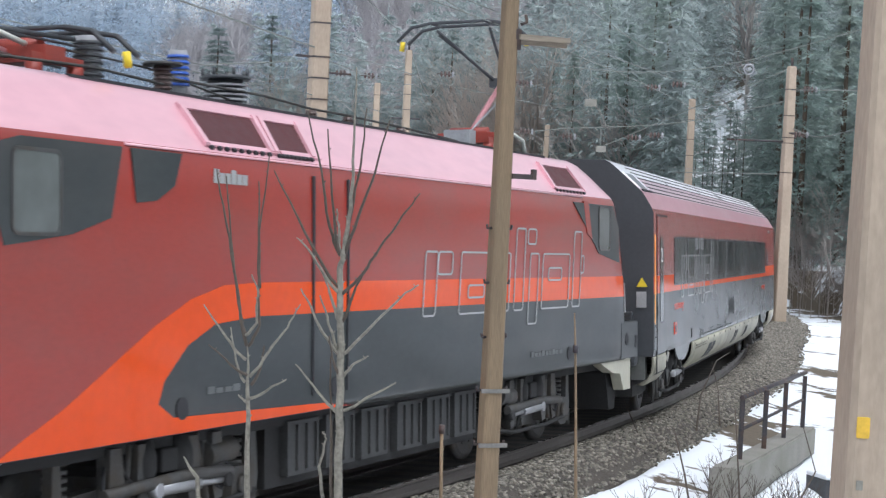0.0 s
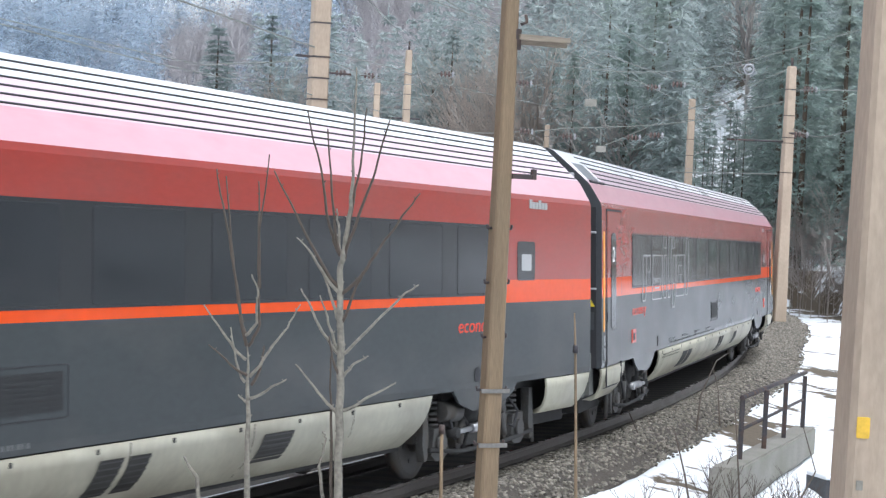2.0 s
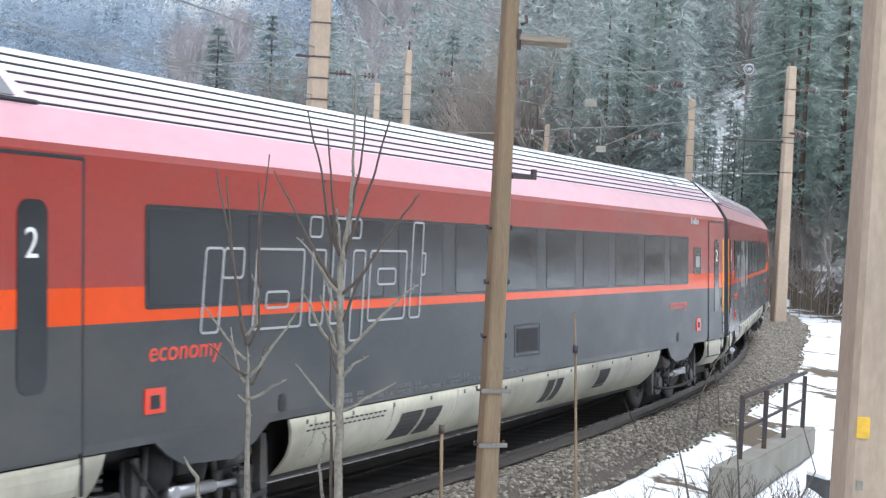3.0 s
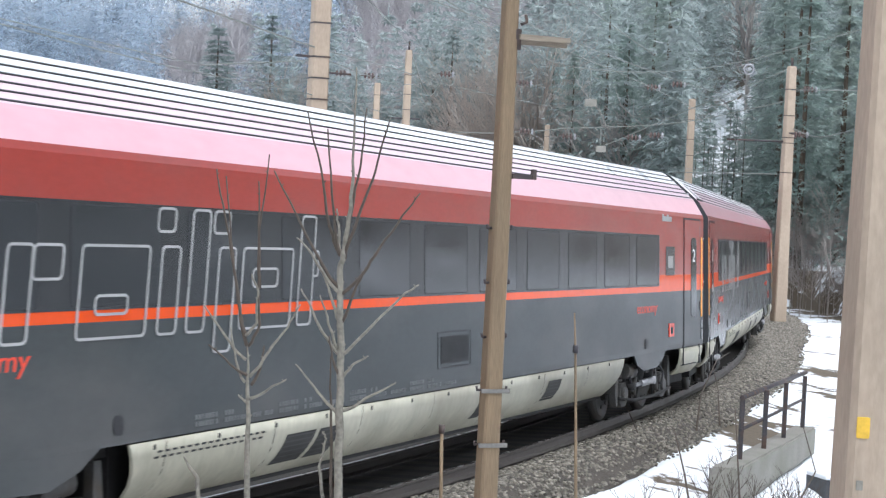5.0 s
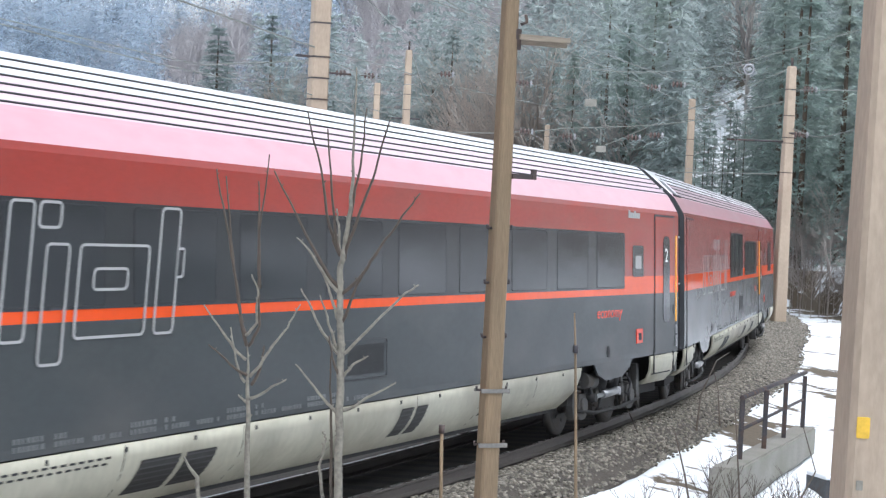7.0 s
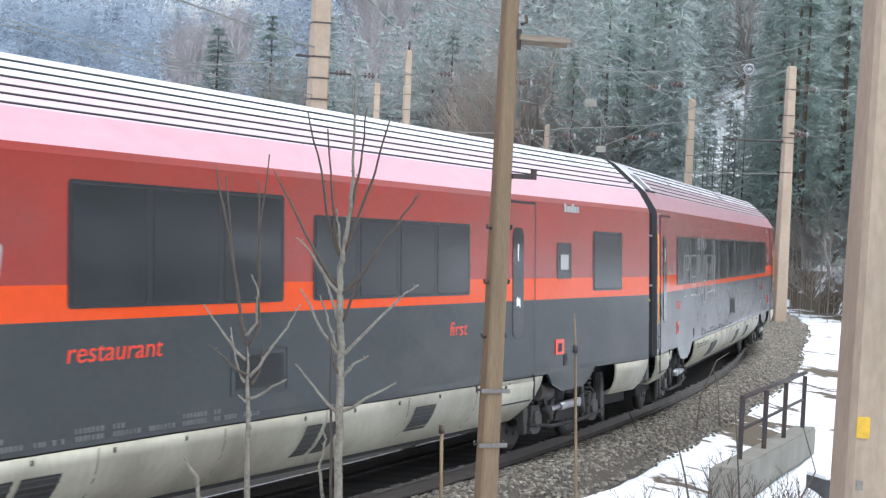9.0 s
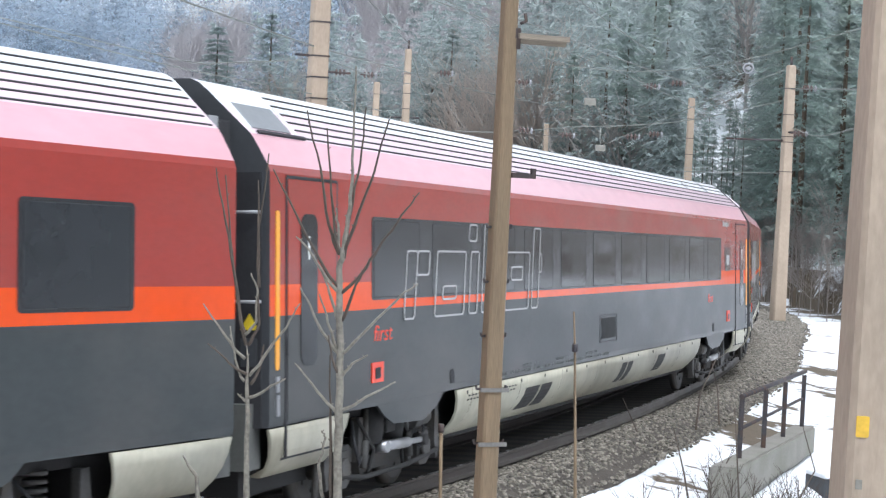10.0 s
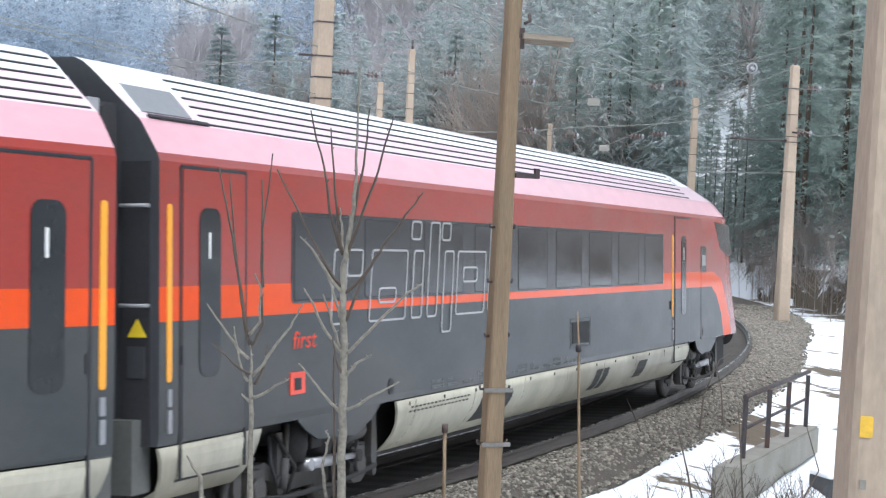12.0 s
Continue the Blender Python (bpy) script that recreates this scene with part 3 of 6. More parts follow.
def grab_bar(parent, x, proud=0.0):
    bm = bmesh.new()
    prism_xz(bm, rounded(x - 0.042, x + 0.042, 1.66, 3.19, 0.03, 3), 1.40, 1.419 + proud)
    part("grab_bar", bm, YELLOW, parent, "yellow vertical door bar")
    bm = bmesh.new()
    box(bm, x - 0.035, x + 0.035, 1.40, 1.425 + proud, 1.45, 1.60)
    box(bm, x - 0.035, x + 0.035, 1.40, 1.427 + proud, 1.22, 1.42)
    part("door_control", bm, ALU, parent)
    bm = bmesh.new()
    k = x - 0.21 if x > 0 else x + 0.21
    prism_xz(bm, rounded(k - 0.014, k + 0.014, 1.80, 1.96, 0.01, 2), 1.41, 1.4325)
    part("lock_slot", bm, DARK, parent)


def logo(parent, x, z0=2.03, y=1.425, wide=5.52):
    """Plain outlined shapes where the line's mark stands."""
    k = wide / 5.52
    sh = [(0.0, 0.36, 0, 0.8), (0.42, 0.85, 0.5, 0.8), (1.02, 2.1, 0, 0.8), (1.3, 1.82, 0.2, 0.38), (2.28, 2.62, 0, 0.8), (2.3, 2.62, 0.91, 1.14), (2.78, 3.12, 0, 1.14),
          (3.28, 3.62, -0.2, 0.8), (3.3, 3.62, 0.91, 1.14), (3.78, 4.86, 0, 0.8), (4.06, 4.6, 0.4, 0.6), (5.0, 5.34, 0, 1.14), (5.38, 5.52, 0.5, 0.78)]
    for a, b, lo, hi in sh:
        bm = bmesh.new()
        r = min(0.06, (b - a) * k * 0.3, (hi - lo) * 0.35)
        ring_xz(bm, rounded(x - b * k, x - a * k, z0 + lo, z0 + hi, r, 4, 0.14), 0.024, y - 0.008, y)
        part("outline_mark", bm, OUTLINE, parent, "pale outlined plain shape")


def bars(parent, x, z, mat, n=5, w=0.09, h=0.07, y=1.418, name="lettering_bar"):
    """Small lettering that cannot be read, or a mark, as plain bars."""
    for i in range(n):
        bm = bmesh.new()
        box(bm, x - (i + 0.85) * w, x - i * w, y - 0.006, y, z, z + h * (1.0 if i % 3 else 1.35))
        part(name, bm, mat, parent)


def wheelset():
    bm = bmesh.new()
    for y in (-0.76, 0.76):
        w = 0.065 if y > 0 else -0.065
        tube(bm, [(0, y - w, 0), (0, y + w * 0.6, 0), (0, y + w * 0.61, 0), (0, y + w, 0)], [0.485, 0.475, 0.43, 0.40], 28)
        tube(bm, [(0, y + w, 0), (0, y + w * 2.2, 0)], [0.14, 0.12], 12)
        for i in range(6):
            a = i * math.pi / 3
            tube(bm, [(0.25 * math.cos(a), y + w * 0.9, 0.25 * math.sin(a)), (0.25 * math.cos(a), y + w * 1.25, 0.25 * math.sin(a))], 0.035, 6)
    tube(bm, [(0, -0.9, 0), (0, 0.9, 0)], 0.085, 12)
    me = bpy.data.meshes.new("wheelset")
    bm.to_mesh(me)
    me.materials.append(STEEL)
    return me


WHEELSET = wheelset()
WHEELS = []


def bogie(parent, c, flip, base=2.5):
    """Bogie at x = c with frame, springs, dampers and two wheelsets."""
    bm = bmesh.new()
    for y in (0.98, -1.1):
        prism_xz(bm, [(c - 1.75, 0.50), (c - 1.75, 0.66), (c - 0.9, 0.70), (c - 0.55, 0.52), (c + 0.55, 0.52), (c + 0.9, 0.70), (c + 1.75, 0.66), (c + 1.75, 0.50), (c + 0.85, 0.52), (c + 0.5, 0.36), (c - 0.5, 0.36), (c - 0.85, 0.52)], y, y + 0.14)
    box(bm, c - 0.35, c + 0.35, -0.98, 0.98, 0.45, 0.72)
    b = part("bogie_frame", bm, STEEL, parent, "grimy steel bogie frame")
    for dx in (-base / 2, base / 2):
        bm = bmesh.new()
        prism_xz(bm, [(c + dx - 0.24, 0.34), (c + dx - 0.16, 0.66), (c + dx + 0.16, 0.66), (c + dx + 0.24, 0.34), (c + dx + 0.1, 0.26), (c + dx - 0.1, 0.26)], 1.0, 1.2)
        tube(bm, [(c + dx, 1.19, 0.47), (c + dx, 1.25, 0.47)], 0.12, 12)
        part("axle_box", bm, STEEL, b)
        bm = bmesh.new()
        for i in range(5):
            z = 0.68 + i * 0.07
            tube(bm, [(c + dx, 1.06, z), (c + dx, 1.06, z + 0.035)], 0.11, 10)
        part("coil_spring", bm, STEEL, b)
        ws = new("wheelset", WHEELSET)
        ws.parent = parent
        WHEELS.append((ws, c + dx))
    s = 1 if flip else -1
    bm = bmesh.new()
    tube(bm, [(c - s * 0.2, 1.28, 0.62), (c + s * 0.5, 1.28, 0.60)], 0.062, 12)
    tube(bm, [(c - s * 0.26, 1.20, 0.62), (c - s * 0.26, 1.34, 0.62)], 0.07, 10)
    dm = part("yaw_damper", bm, ALU, b, "grey cylindrical yaw damper")
    bm = bmesh.new()
    tube(bm, [(c + s * 0.5, 1.28, 0.60), (c + s * 1.0, 1.28, 0.585)], 0.035, 10)
    part("piston_rod", bm, ALU, dm)
    bm = bmesh.new()
    tube(bm, [(c + s * 1.0, 1.16, 0.585), (c + s * 1.0, 1.34, 0.585)], 0.07, 10)
    prism_xz(bm, [(c + s * 1.0 - 0.09, 0.55), (c + s * 1.0 + 0.09, 0.55), (c + s * 1.0 + 0.16, 1.1), (c + s * 1.0 - 0.05, 1.1)], 1.12, 1.18)
    part("damper_bracket", bm, UNDER, b)
    for k in (-0.72, 0.72):
        bm = bmesh.new()
        tube(bm, [(c + k, 1.22, 0.42), (c + k * 0.9, 1.22, 0.72)], 0.05, 8)
        tube(bm, [(c + k * 0.9, 1.22, 0.70), (c + k * 0.8, 1.20, 1.06)], 0.032, 8)
        part("vertical_damper", bm, STEEL, b)
        bm = bmesh.new()
        tube(bm, [(c + k * 1.25, 1.16, 0.95), (c + k * 1.5, 1.27, 0.72), (c + k * 1.32, 1.27, 0.5), (c + k * 1.15, 1.24, 0.56)], 0.018, 6)
        part("air_hose", bm, DARK, b)
    part("junction_box", cut_box(c - 0.16, c + 0.12, 1.14, 1.27, 0.76, 0.98, 0.02), UNDER, b)
    for dx in (-0.32, 0.32):
        bm = bmesh.new()
        tube(bm, [(c + dx, 1.10, 0.66), (c + dx, 1.10, 0.80), (c + dx, 1.10, 0.92), (c + dx, 1.10, 1.08)], [0.17, 0.20, 0.20, 0.16], 14)
        part("air_spring", bm, UNDER, b)
    bm = bmesh.new()
    tube(bm, [(c + s * 0.75, 1.18, 0.83), (c + s * 1.25, 1.18, 0.86)], 0.13, 14)
    part("air_reservoir", bm, STEEL, b)
    for dx in (-1.72, -0.78, 0.72, 1.66):
        bm = bmesh.new()
        prism_xz(bm, [(c + dx - 0.05, 0.3), (c + dx - 0.09, 0.55), (c + dx - 0.05, 0.98), (c + dx + 0.06, 0.98), (c + dx + 0.08, 0.5), (c + dx + 0.02, 0.28)], 1.1, 1.2)
        part("brake_hanger", bm, STEEL, b)
    bm = bmesh.new()
    tube(bm, [(c - 1.7, 1.22, 0.40), (c - 0.6, 1.24, 0.33), (c + 0.7, 1.24, 0.33), (c + 1.6, 1.22, 0.42)], 0.03, 8)
    tube(bm, [(c - 0.5, 1.22, 0.36), (c - 0.35, 1.25, 0.72), (c - 0.55, 1.2, 1.0)], 0.022, 6)
    tube(bm, [(c + 0.6, 1.22, 0.36), (c + 0.5, 1.26, 0.62), (c + 0.85, 1.2, 0.98)], 0.022, 6)
    part("brake_pipe", bm, UNDER, b)
    bm = bmesh.new()
    tube(bm, [(c - s * 1.75, 1.12, 0.66), (c - s * 1.85, 1.15, 0.45), (c - s * 1.9, 1.15, 0.22)], [0.05, 0.04, 0.03], 8)
    part("sand_pipe", bm, STEEL, b)
    return b


def window_row(parent, x_front, x_rear, panes, z0=2.28, z1=3.185, gap=0.46):
    """One dark glazed band with its panes."""
    bm = bmesh.new()
    prism_xz(bm, rounded(x_rear, x_front, z0, z1, 0.05), 1.404, 1.417)
    band = part("window_band", bm, BAND, parent, "black window band")
    w = (x_front - x_rear - gap * (panes - 1) - 0.12) / panes
    for i in range(panes):
        a = x_front - 0.06 - i * (w + gap)
        bm = bmesh.new()
        prism_xz(bm, rounded(a - w, a, z0 + 0.03, z1 - 0.035, 0.04), 1.412, 1.4195)
        p = part("window_pane", bm, GLASS, band)
        bm = bmesh.new()
        ring_xz(bm, rounded(a - w - 0.006, a + 0.006, z0 + 0.024, z1 - 0.03, 0.045), 0.009, 1.414, 1.4205)
        part("pane_seal", bm, DARK, p)


def small_window(parent, x0, x1, blind=True):
    bm = bmesh.new()
    prism_xz(bm, rounded(x0, x1, 2.47, 2.99, 0.05), 1.405, 1.418)
    w = part("toilet_window", bm, BAND, parent, "small window with a pale blind")
    if blind:
        m = (x0 + x1) / 2
        bm = bmesh.new()
        prism_xz(bm, rounded(m - 0.17, m + 0.17, 2.6, 2.82, 0.03), 1.413, 1.424)
        part("blind", bm, OUTLINE, w)


def side_fittings(parent, n_text, text_x, red_x, vents=True):
    if n_text:
        word(n_text, 0.25, text_x, 1.4155, 1.83, REDBOX, parent, "class_word", 0.15, 1.4)
    bm = bmesh.new()
    box(bm, red_x - 0.17, red_x + 0.17, 1.405, 1.424, 1.38, 1.60)
    r = part("lamp_holder", bm, REDBOX, parent, "small red tail-lamp holder")
    bm = bmesh.new()
    box(bm, red_x - 0.07, red_x + 0.08, 1.424, 1.43, 1.42, 1.54)
    part("holder_slot", bm, DARK, r)
    if vents:
        bm = bmesh.new()
        ring_xz(bm, rounded(-0.5, 0.62, 1.38, 1.83, 0.02, 3), 0.012, 1.404, 1.416)
        part("panel_joint", bm, DARK, parent)
        bm = bmesh.new()
        for i in range(7):
            box(bm, -0.4, 0.5, 1.415, 1.42, 1.46 + i * 0.044, 1.485 + i * 0.044)
        box(bm, -0.42, 0.52, 1.404, 1.416, 1.44, 1.77)
        part("vent_panel", bm, GRILLE_BLACK, parent, "dark louvred vent panel")
    for x in (7.8, -8.9):
        bm = bmesh.new()
        prism_xz(bm, rounded(x - 0.08, x + 0.08, 1.2, 1.38, 0.07), 1.404, 1.42)
        part("filler_cap", bm, DARK, parent)
    for i in range(13):
        bm = bmesh.new()
        x = 7.2 - i * 1.16
        box(bm, x - 0.015, x + 0.015, 1.396, 1.412, 1.03, 1.075)
        part("skirt_latch", bm, DARK, parent)
    rnd = random.Random(int(red_x * 100))
    bm = bmesh.new()
    for i in range(105):
        x = 6.5 - i * 0.062
        if i % 9 > 6 or rnd.random() < 0.08:
            continue
        for z in ((1.17, 1.235) if i % 27 < 12 else (1.17,)):
            box(bm, x - 0.03 - 0.018 * rnd.random(), x, 1.404, 1.4135, z, z + 0.045)
    tagged(part("data_lettering", bm, FAINT, parent, "faint rows of small lettering"), kind="stuff")


def coach(name, label, number, text, rear_door, front_door=True, kind="saloon", lead=False, marks=False):
    """A long-distance passenger coach, 26.5 m long; +x is the front, +y the side towards the viewer."""
    car = empty(name, label, "passenger coach", "coaches of the train")
    nose = kind == "control"
    if nose:
        st = [(-8.7, 1, 1)] + [(x, 1, 1) for x in (-6, 0, 6)] + [(13.03, 1, 1)]
        body = part("body", shell(st), [GREY, ORANGE, RED, ROOF, ENDGREY, GLASS, RED_SHEEN, ROOFPINK], car)
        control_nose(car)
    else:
        body = part("body", shell([(-13.03, 1, 1), (-6, 1, 1), (0, 1, 1), (6, 1, 1), (13.03, 1, 1)]), [GREY, ORANGE, RED, ROOF, ENDGREY, GLASS, RED_SHEEN, ROOFPINK], car)
    # end walls and gangway
    if lead:
        # end door recess imitated by a flat black plate on the wall
        bm = bmesh.new()
        box(bm, 13.03, 13.045, -0.84, 0.46, 1.5, 3.6)
        part("end_door", bm, GRILLE_BLACK, car, "end door recess painted as a flat black plate")
        lv = part("louvre_box", cut_box(13.03, 13.14, 0.42, 1.06, 1.56, 1.88, 0.02), ENDGREY, car)
        for i in range(4):
            bm = bmesh.new()
            box(bm, 13.14, 13.155, 0.46, 1.02, 1.585 + i * 0.07, 1.615 + i * 0.07)
            part("slat", bm, STEEL, lv)
        for y in (-1.15, 0.4):
            part("buffer_pad", cut_box(13.03, 13.32, y, y + 0.75, 0.95, 1.38, 0.08), ENDGREY, car)
    for sx in ((1,) if nose else (1, -1)):
        bm = bmesh.new()
        if lead and sx == 1:
            sx = 0.985
        loops = []
        for i in range(8):
            x, k = sx * (12.98 + i * 0.034), 0.04 if i % 2 else 0.0
            loops.append([bm.verts.new((x, y, z)) for y, z in ((-1.0 + k, 0.95), (1.0 - k, 0.95), (1.0 - k, 4.05 - k), (-1.0 + k, 4.05 - k))])
        for u, w in zip(loops, loops[1:]):
            for j in range(4):
                bm.faces.new((u[j], u[(j + 1) % 4], w[(j + 1) % 4], w[j]))
        bm.faces.new(loops[-1])
        bmesh.ops.recalc_face_normals(bm, faces=bm.faces)
        part("gangway_bellows", bm, DARK, car, "black folded gangway")
        bm = bmesh.new()
        box(bm, min(sx * 12.9, sx * 13.2), max(sx * 12.9, sx * 13.2), 1.02, 1.25, 0.72, 1.35)
        part("end_cabinet", bm, CABINET, car, "grey equipment cabinet on the end wall")
        bm = bmesh.new()
        box(bm, min(sx * 13.03, sx * 13.05), max(sx * 13.03, sx * 13.05), 1.05, 1.33, 1.12, 3.55)
        ladder = part("end_ladder", bm, DARK, car, "dark ladder plate on the end wall")
        for z in (2.32, 3.17):
            bm = bmesh.new()
            tube(bm, [(sx * 13.05, 1.06, z), (sx * 13.12, 1.08, z), (sx * 13.12, 1.30, z), (sx * 13.05, 1.32, z)], 0.018, 6)
            part("rung", bm, INSUL, ladder)
        if sx > 0:
            dz = 0.25 if lead else 0.0
            bm = bmesh.new()
            for tri in ([(1.12, 2.05 + dz), (1.31, 2.05 + dz), (1.215, 2.21 + dz)],):
                f = [bm.verts.new((13.056, y, z)) for y, z in tri]
                g = [bm.verts.new((13.062, y, z)) for y, z in tri]
                bm.faces.new(f)
                bm.faces.new(g[::-1])
                for i in range(3):
                    bm.faces.new((f[i], f[(i + 1) % 3], g[(i + 1) % 3], g[i]))
            bmesh.ops.recalc_face_normals(bm, faces=bm.faces)
            part("warning_triangle", bm, WARN, car, "yellow warning triangle")
            bm = bmesh.new()
            box(bm, 13.055, 13.062, 1.12, 1.29, 1.70 + dz, 1.97 + dz)
            part("notice_plate", bm, OUTLINE if lead else ENDGREY, car)
    if not nose:
        bm = bmesh.new()
        box(bm, -13.2, -13.05, 0.78, 1.08, 3.84, 4.06)
        part("end_lamp_plate", bm, INSUL, car, "pale grey plate over the gangway")
        bm = bmesh.new()
        tube(bm, [(-13.06, 1.02, 3.3), (-13.16, 1.0, 2.9), (-13.18, 0.98, 2.35), (-13.1, 1.06, 1.95)], 0.014, 6)
        tube(bm, [(-13.06, 1.12, 3.1), (-13.14, 1.12, 2.6), (-13.16, 1.1, 1.7), (-13.08, 1.12, 1.35)], 0.018, 6)
        part("coupling_cable", bm, INSUL, car, "grey jumper cable hanging at the coach end")
    # roof
    x_end = -8.6 if nose else -12.97
    roof_ribs(car, x_end, 11.75)
    bm = bmesh.new()
    roof_plate(bm, 11.98, 12.95, 3.985, 4.24, -0.35, 0.012)
    h = part("roof_hatch", bm, HATCH, car, "grey roof panel near the coach end")
    bm = bmesh.new()
    roof_plate(bm, 11.75, 12.85, 3.93, 3.955, -0.35, 0.025)
    part("hatch_gutter", bm, DARK, h)
    for x in (11.9, 12.95):
        bm = bmesh.new()
        roof_plate(bm, x - 0.02, x + 0.02, 3.965, 4.26, -0.35, 0.022)
        part("hatch_rim", bm, ROOF, h)
    # fairings
    sk = part("skirt", skirt(-8.0 if kind == "bistro" else -7.6, 7.6, 0.5, 0.75 if kind == "bistro" else 0.4), CREAM, car, "cream dirty side fairing")
    bm = bmesh.new()
    for r in range(2):
        for i in range(16):
            x = 7.2 - i * 0.13 - r * 0.05
            skirt_plate(bm, x - 0.085, x, 0.945 + r * 0.05, 0.965 + r * 0.05, 0.2)
    part("louvre_slots", bm, DARK, sk)
    for xa, xb, z0, z1 in ((4.05, 4.72, 0.62, 0.93), (3.4, 3.95, 0.62, 0.93), (-0.85, -1.2, 0.64, 0.97), (-1.3, -1.62, 0.64, 0.97), (-3.6, -4.2, 0.68, 0.97)):
        bm = bmesh.new()
        skirt_plate(bm, min(xa, xb), max(xa, xb), z0, z1, -0.35)
        g = part("skirt_grille", bm, GRILLE, sk, "dark ventilation grille")
        bm = bmesh.new()
        for i in range(6):
            z = z0 + 0.02 + (z1 - z0) * i / 6.0
            skirt_plate(bm, min(xa, xb) - 0.35 * (z - z0), max(xa, xb) - 0.35 * (z - z0), z, z + 0.015, -0.35, 0.012)
        part("grille_bar", bm, UNDERBOX, g)
    for i in range(7):
        bm = bmesh.new()
        x = 7.0 - i * 2.1
        skirt_plate(bm, x - 0.008, x + 0.008, 0.55, 1.09, 0.0, 0.004)
        part("fairing_joint", bm, STEEL, sk)
    part("front_fairing", skirt(11.05, 13.02, 0.62, 0.45), CREAM, car)
    if not nose:
        part("rear_fairing", skirt(-13.02, -11.3, 0.62, 0.35), CREAM, car)
    # dark blocks at bogies and ends are added to hide bright ground beyond
    for nm, q in [("underframe", (-7.4, 7.4, -1.05, 1.05, 0.45, 1.10)), ("end_frame", (11.3, 12.9, -1.1, 1.02, 0.42, 1.11)), ("end_frame", (-12.9, -11.3, -1.1, 1.02, 0.42, 1.11))] + [
            k for c in (9.5, -9.5) for k in (("bolster", (c - 2.0, c + 2.0, -1.1, 1.1, 0.98, 1.11)), ("gap_block", (c - 1.9, c + 1.9, -1.0, -0.2, 0.3, 0.97)))]:
        bm = bmesh.new()
        box(bm, *q)
        part(nm, bm, UNDER, car)
    # far-side panels; those over the bogies are added to close the bright gap
    for xa, xb in ((11.05, 13.02), (-13.02, -11.3), (8.0, 11.0), (-11.0, -8.0)):
        if nose and xb < -11:
            continue
        bm = bmesh.new()
        box(bm, xa, xb, -1.40, -1.36, 0.62, 1.11)
        part("far_fairing", bm, CREAM, car)
    for c in (9.5, -9.5):
        bogie(car, c, c < 0)
        bm = bmesh.new()
        prism_xz(bm, [(c + 0.75, 1.125), (c + 0.55, 1.0), (c + 0.25, 0.88), (c - 0.7, 0.84), (c - 1.15, 0.96), (c - 1.45, 1.125)] if c > 0 else [(c + 1.3, 1.125), (c + 1.1, 0.95), (c + 0.7, 0.84), (c - 0.2, 0.86), (c - 0.6, 1.0), (c - 0.75, 1.125)], 1.37, 1.402)
        part("bogie_apron", bm, GREY, car)
    # doors and windows
    if front_door:
        door(car, 11.42, 12.66, number, False, kind != "bistro", marks)
        if kind != "bistro":
            grab_bar(car, 12.86)
    if rear_door:
        door(car, -12.72, -11.5, number, True)
        grab_bar(car, -12.88)
    if kind == "saloon":
        window_row(car, 10.45, -9.75, 11)
        small_window(car, -10.82, -10.2)
        side_fittings(car, text, -8.3, 10.28)
        word(text, 0.25, 10.4, 1.4155, 1.83, REDBOX, car, "class_word", 0.15, 1.4)
        if rear_door:
            bm = bmesh.new()
            box(bm, -10.77, -10.43, 1.405, 1.424, 1.36, 1.60)
            r = part("lamp_holder", bm, REDBOX, car)
            bm = bmesh.new()
            box(bm, -10.68, -10.53, 1.424, 1.43, 1.41, 1.53)
            part("holder_slot", bm, DARK, r)
        logo(car, 9.5)
        bars(car, -9.95 if rear_door else -10.62, 3.44, OUTLINE, 6, 0.11, 0.09)
    elif kind == "bistro":
        window_row(car, 3.27, -0.42, 3, 2.28, 3.36, 0.12)
        window_row(car, -1.06, -5.3, 4, 2.28, 3.18, 0.1)
        window_row(car, -10.13, -11.56, 1)
        small_window(car, -9.14, -8.53)
        door(car, -7.63, -6.1, "1", True, True, True)
        grab_bar(car, -6.26, 0.019)
        side_fittings(car, "restaurant", 3.3, -8.65)
        word("first", 0.25, -4.65, 1.4155, 1.78, REDBOX, car, "class_word", 0.15, 1.4)
        logo(car, 9.7)
        bars(car, -8.82, 3.44, OUTLINE, 6, 0.11, 0.09)
    else:
        window_row(car, 10.42, -5.43, 9)
        small_window(car, -9.18, -8.66)
        door(car, -7.6, -6.35, number, True)
        grab_bar(car, -6.2)
        side_fittings(car, text, 10.4, 10.28)
        logo(car, 9.5)
    # plain window band on the far side
    bm = bmesh.new()
    box(bm, -9.5, 10.4, -1.421, -1.404, 2.28, 3.18)
    part("far_window_band", bm, GLASS, car)
    part("far_skirt", _far_skirt(), CREAM, car)
    return car


def _far_skirt():
    bm = skirt(-7.5, 7.55)
    for v in bm.verts:
        v.co.y = -v.co.y
    bmesh.ops.reverse_faces(bm, faces=bm.faces)
    return bm


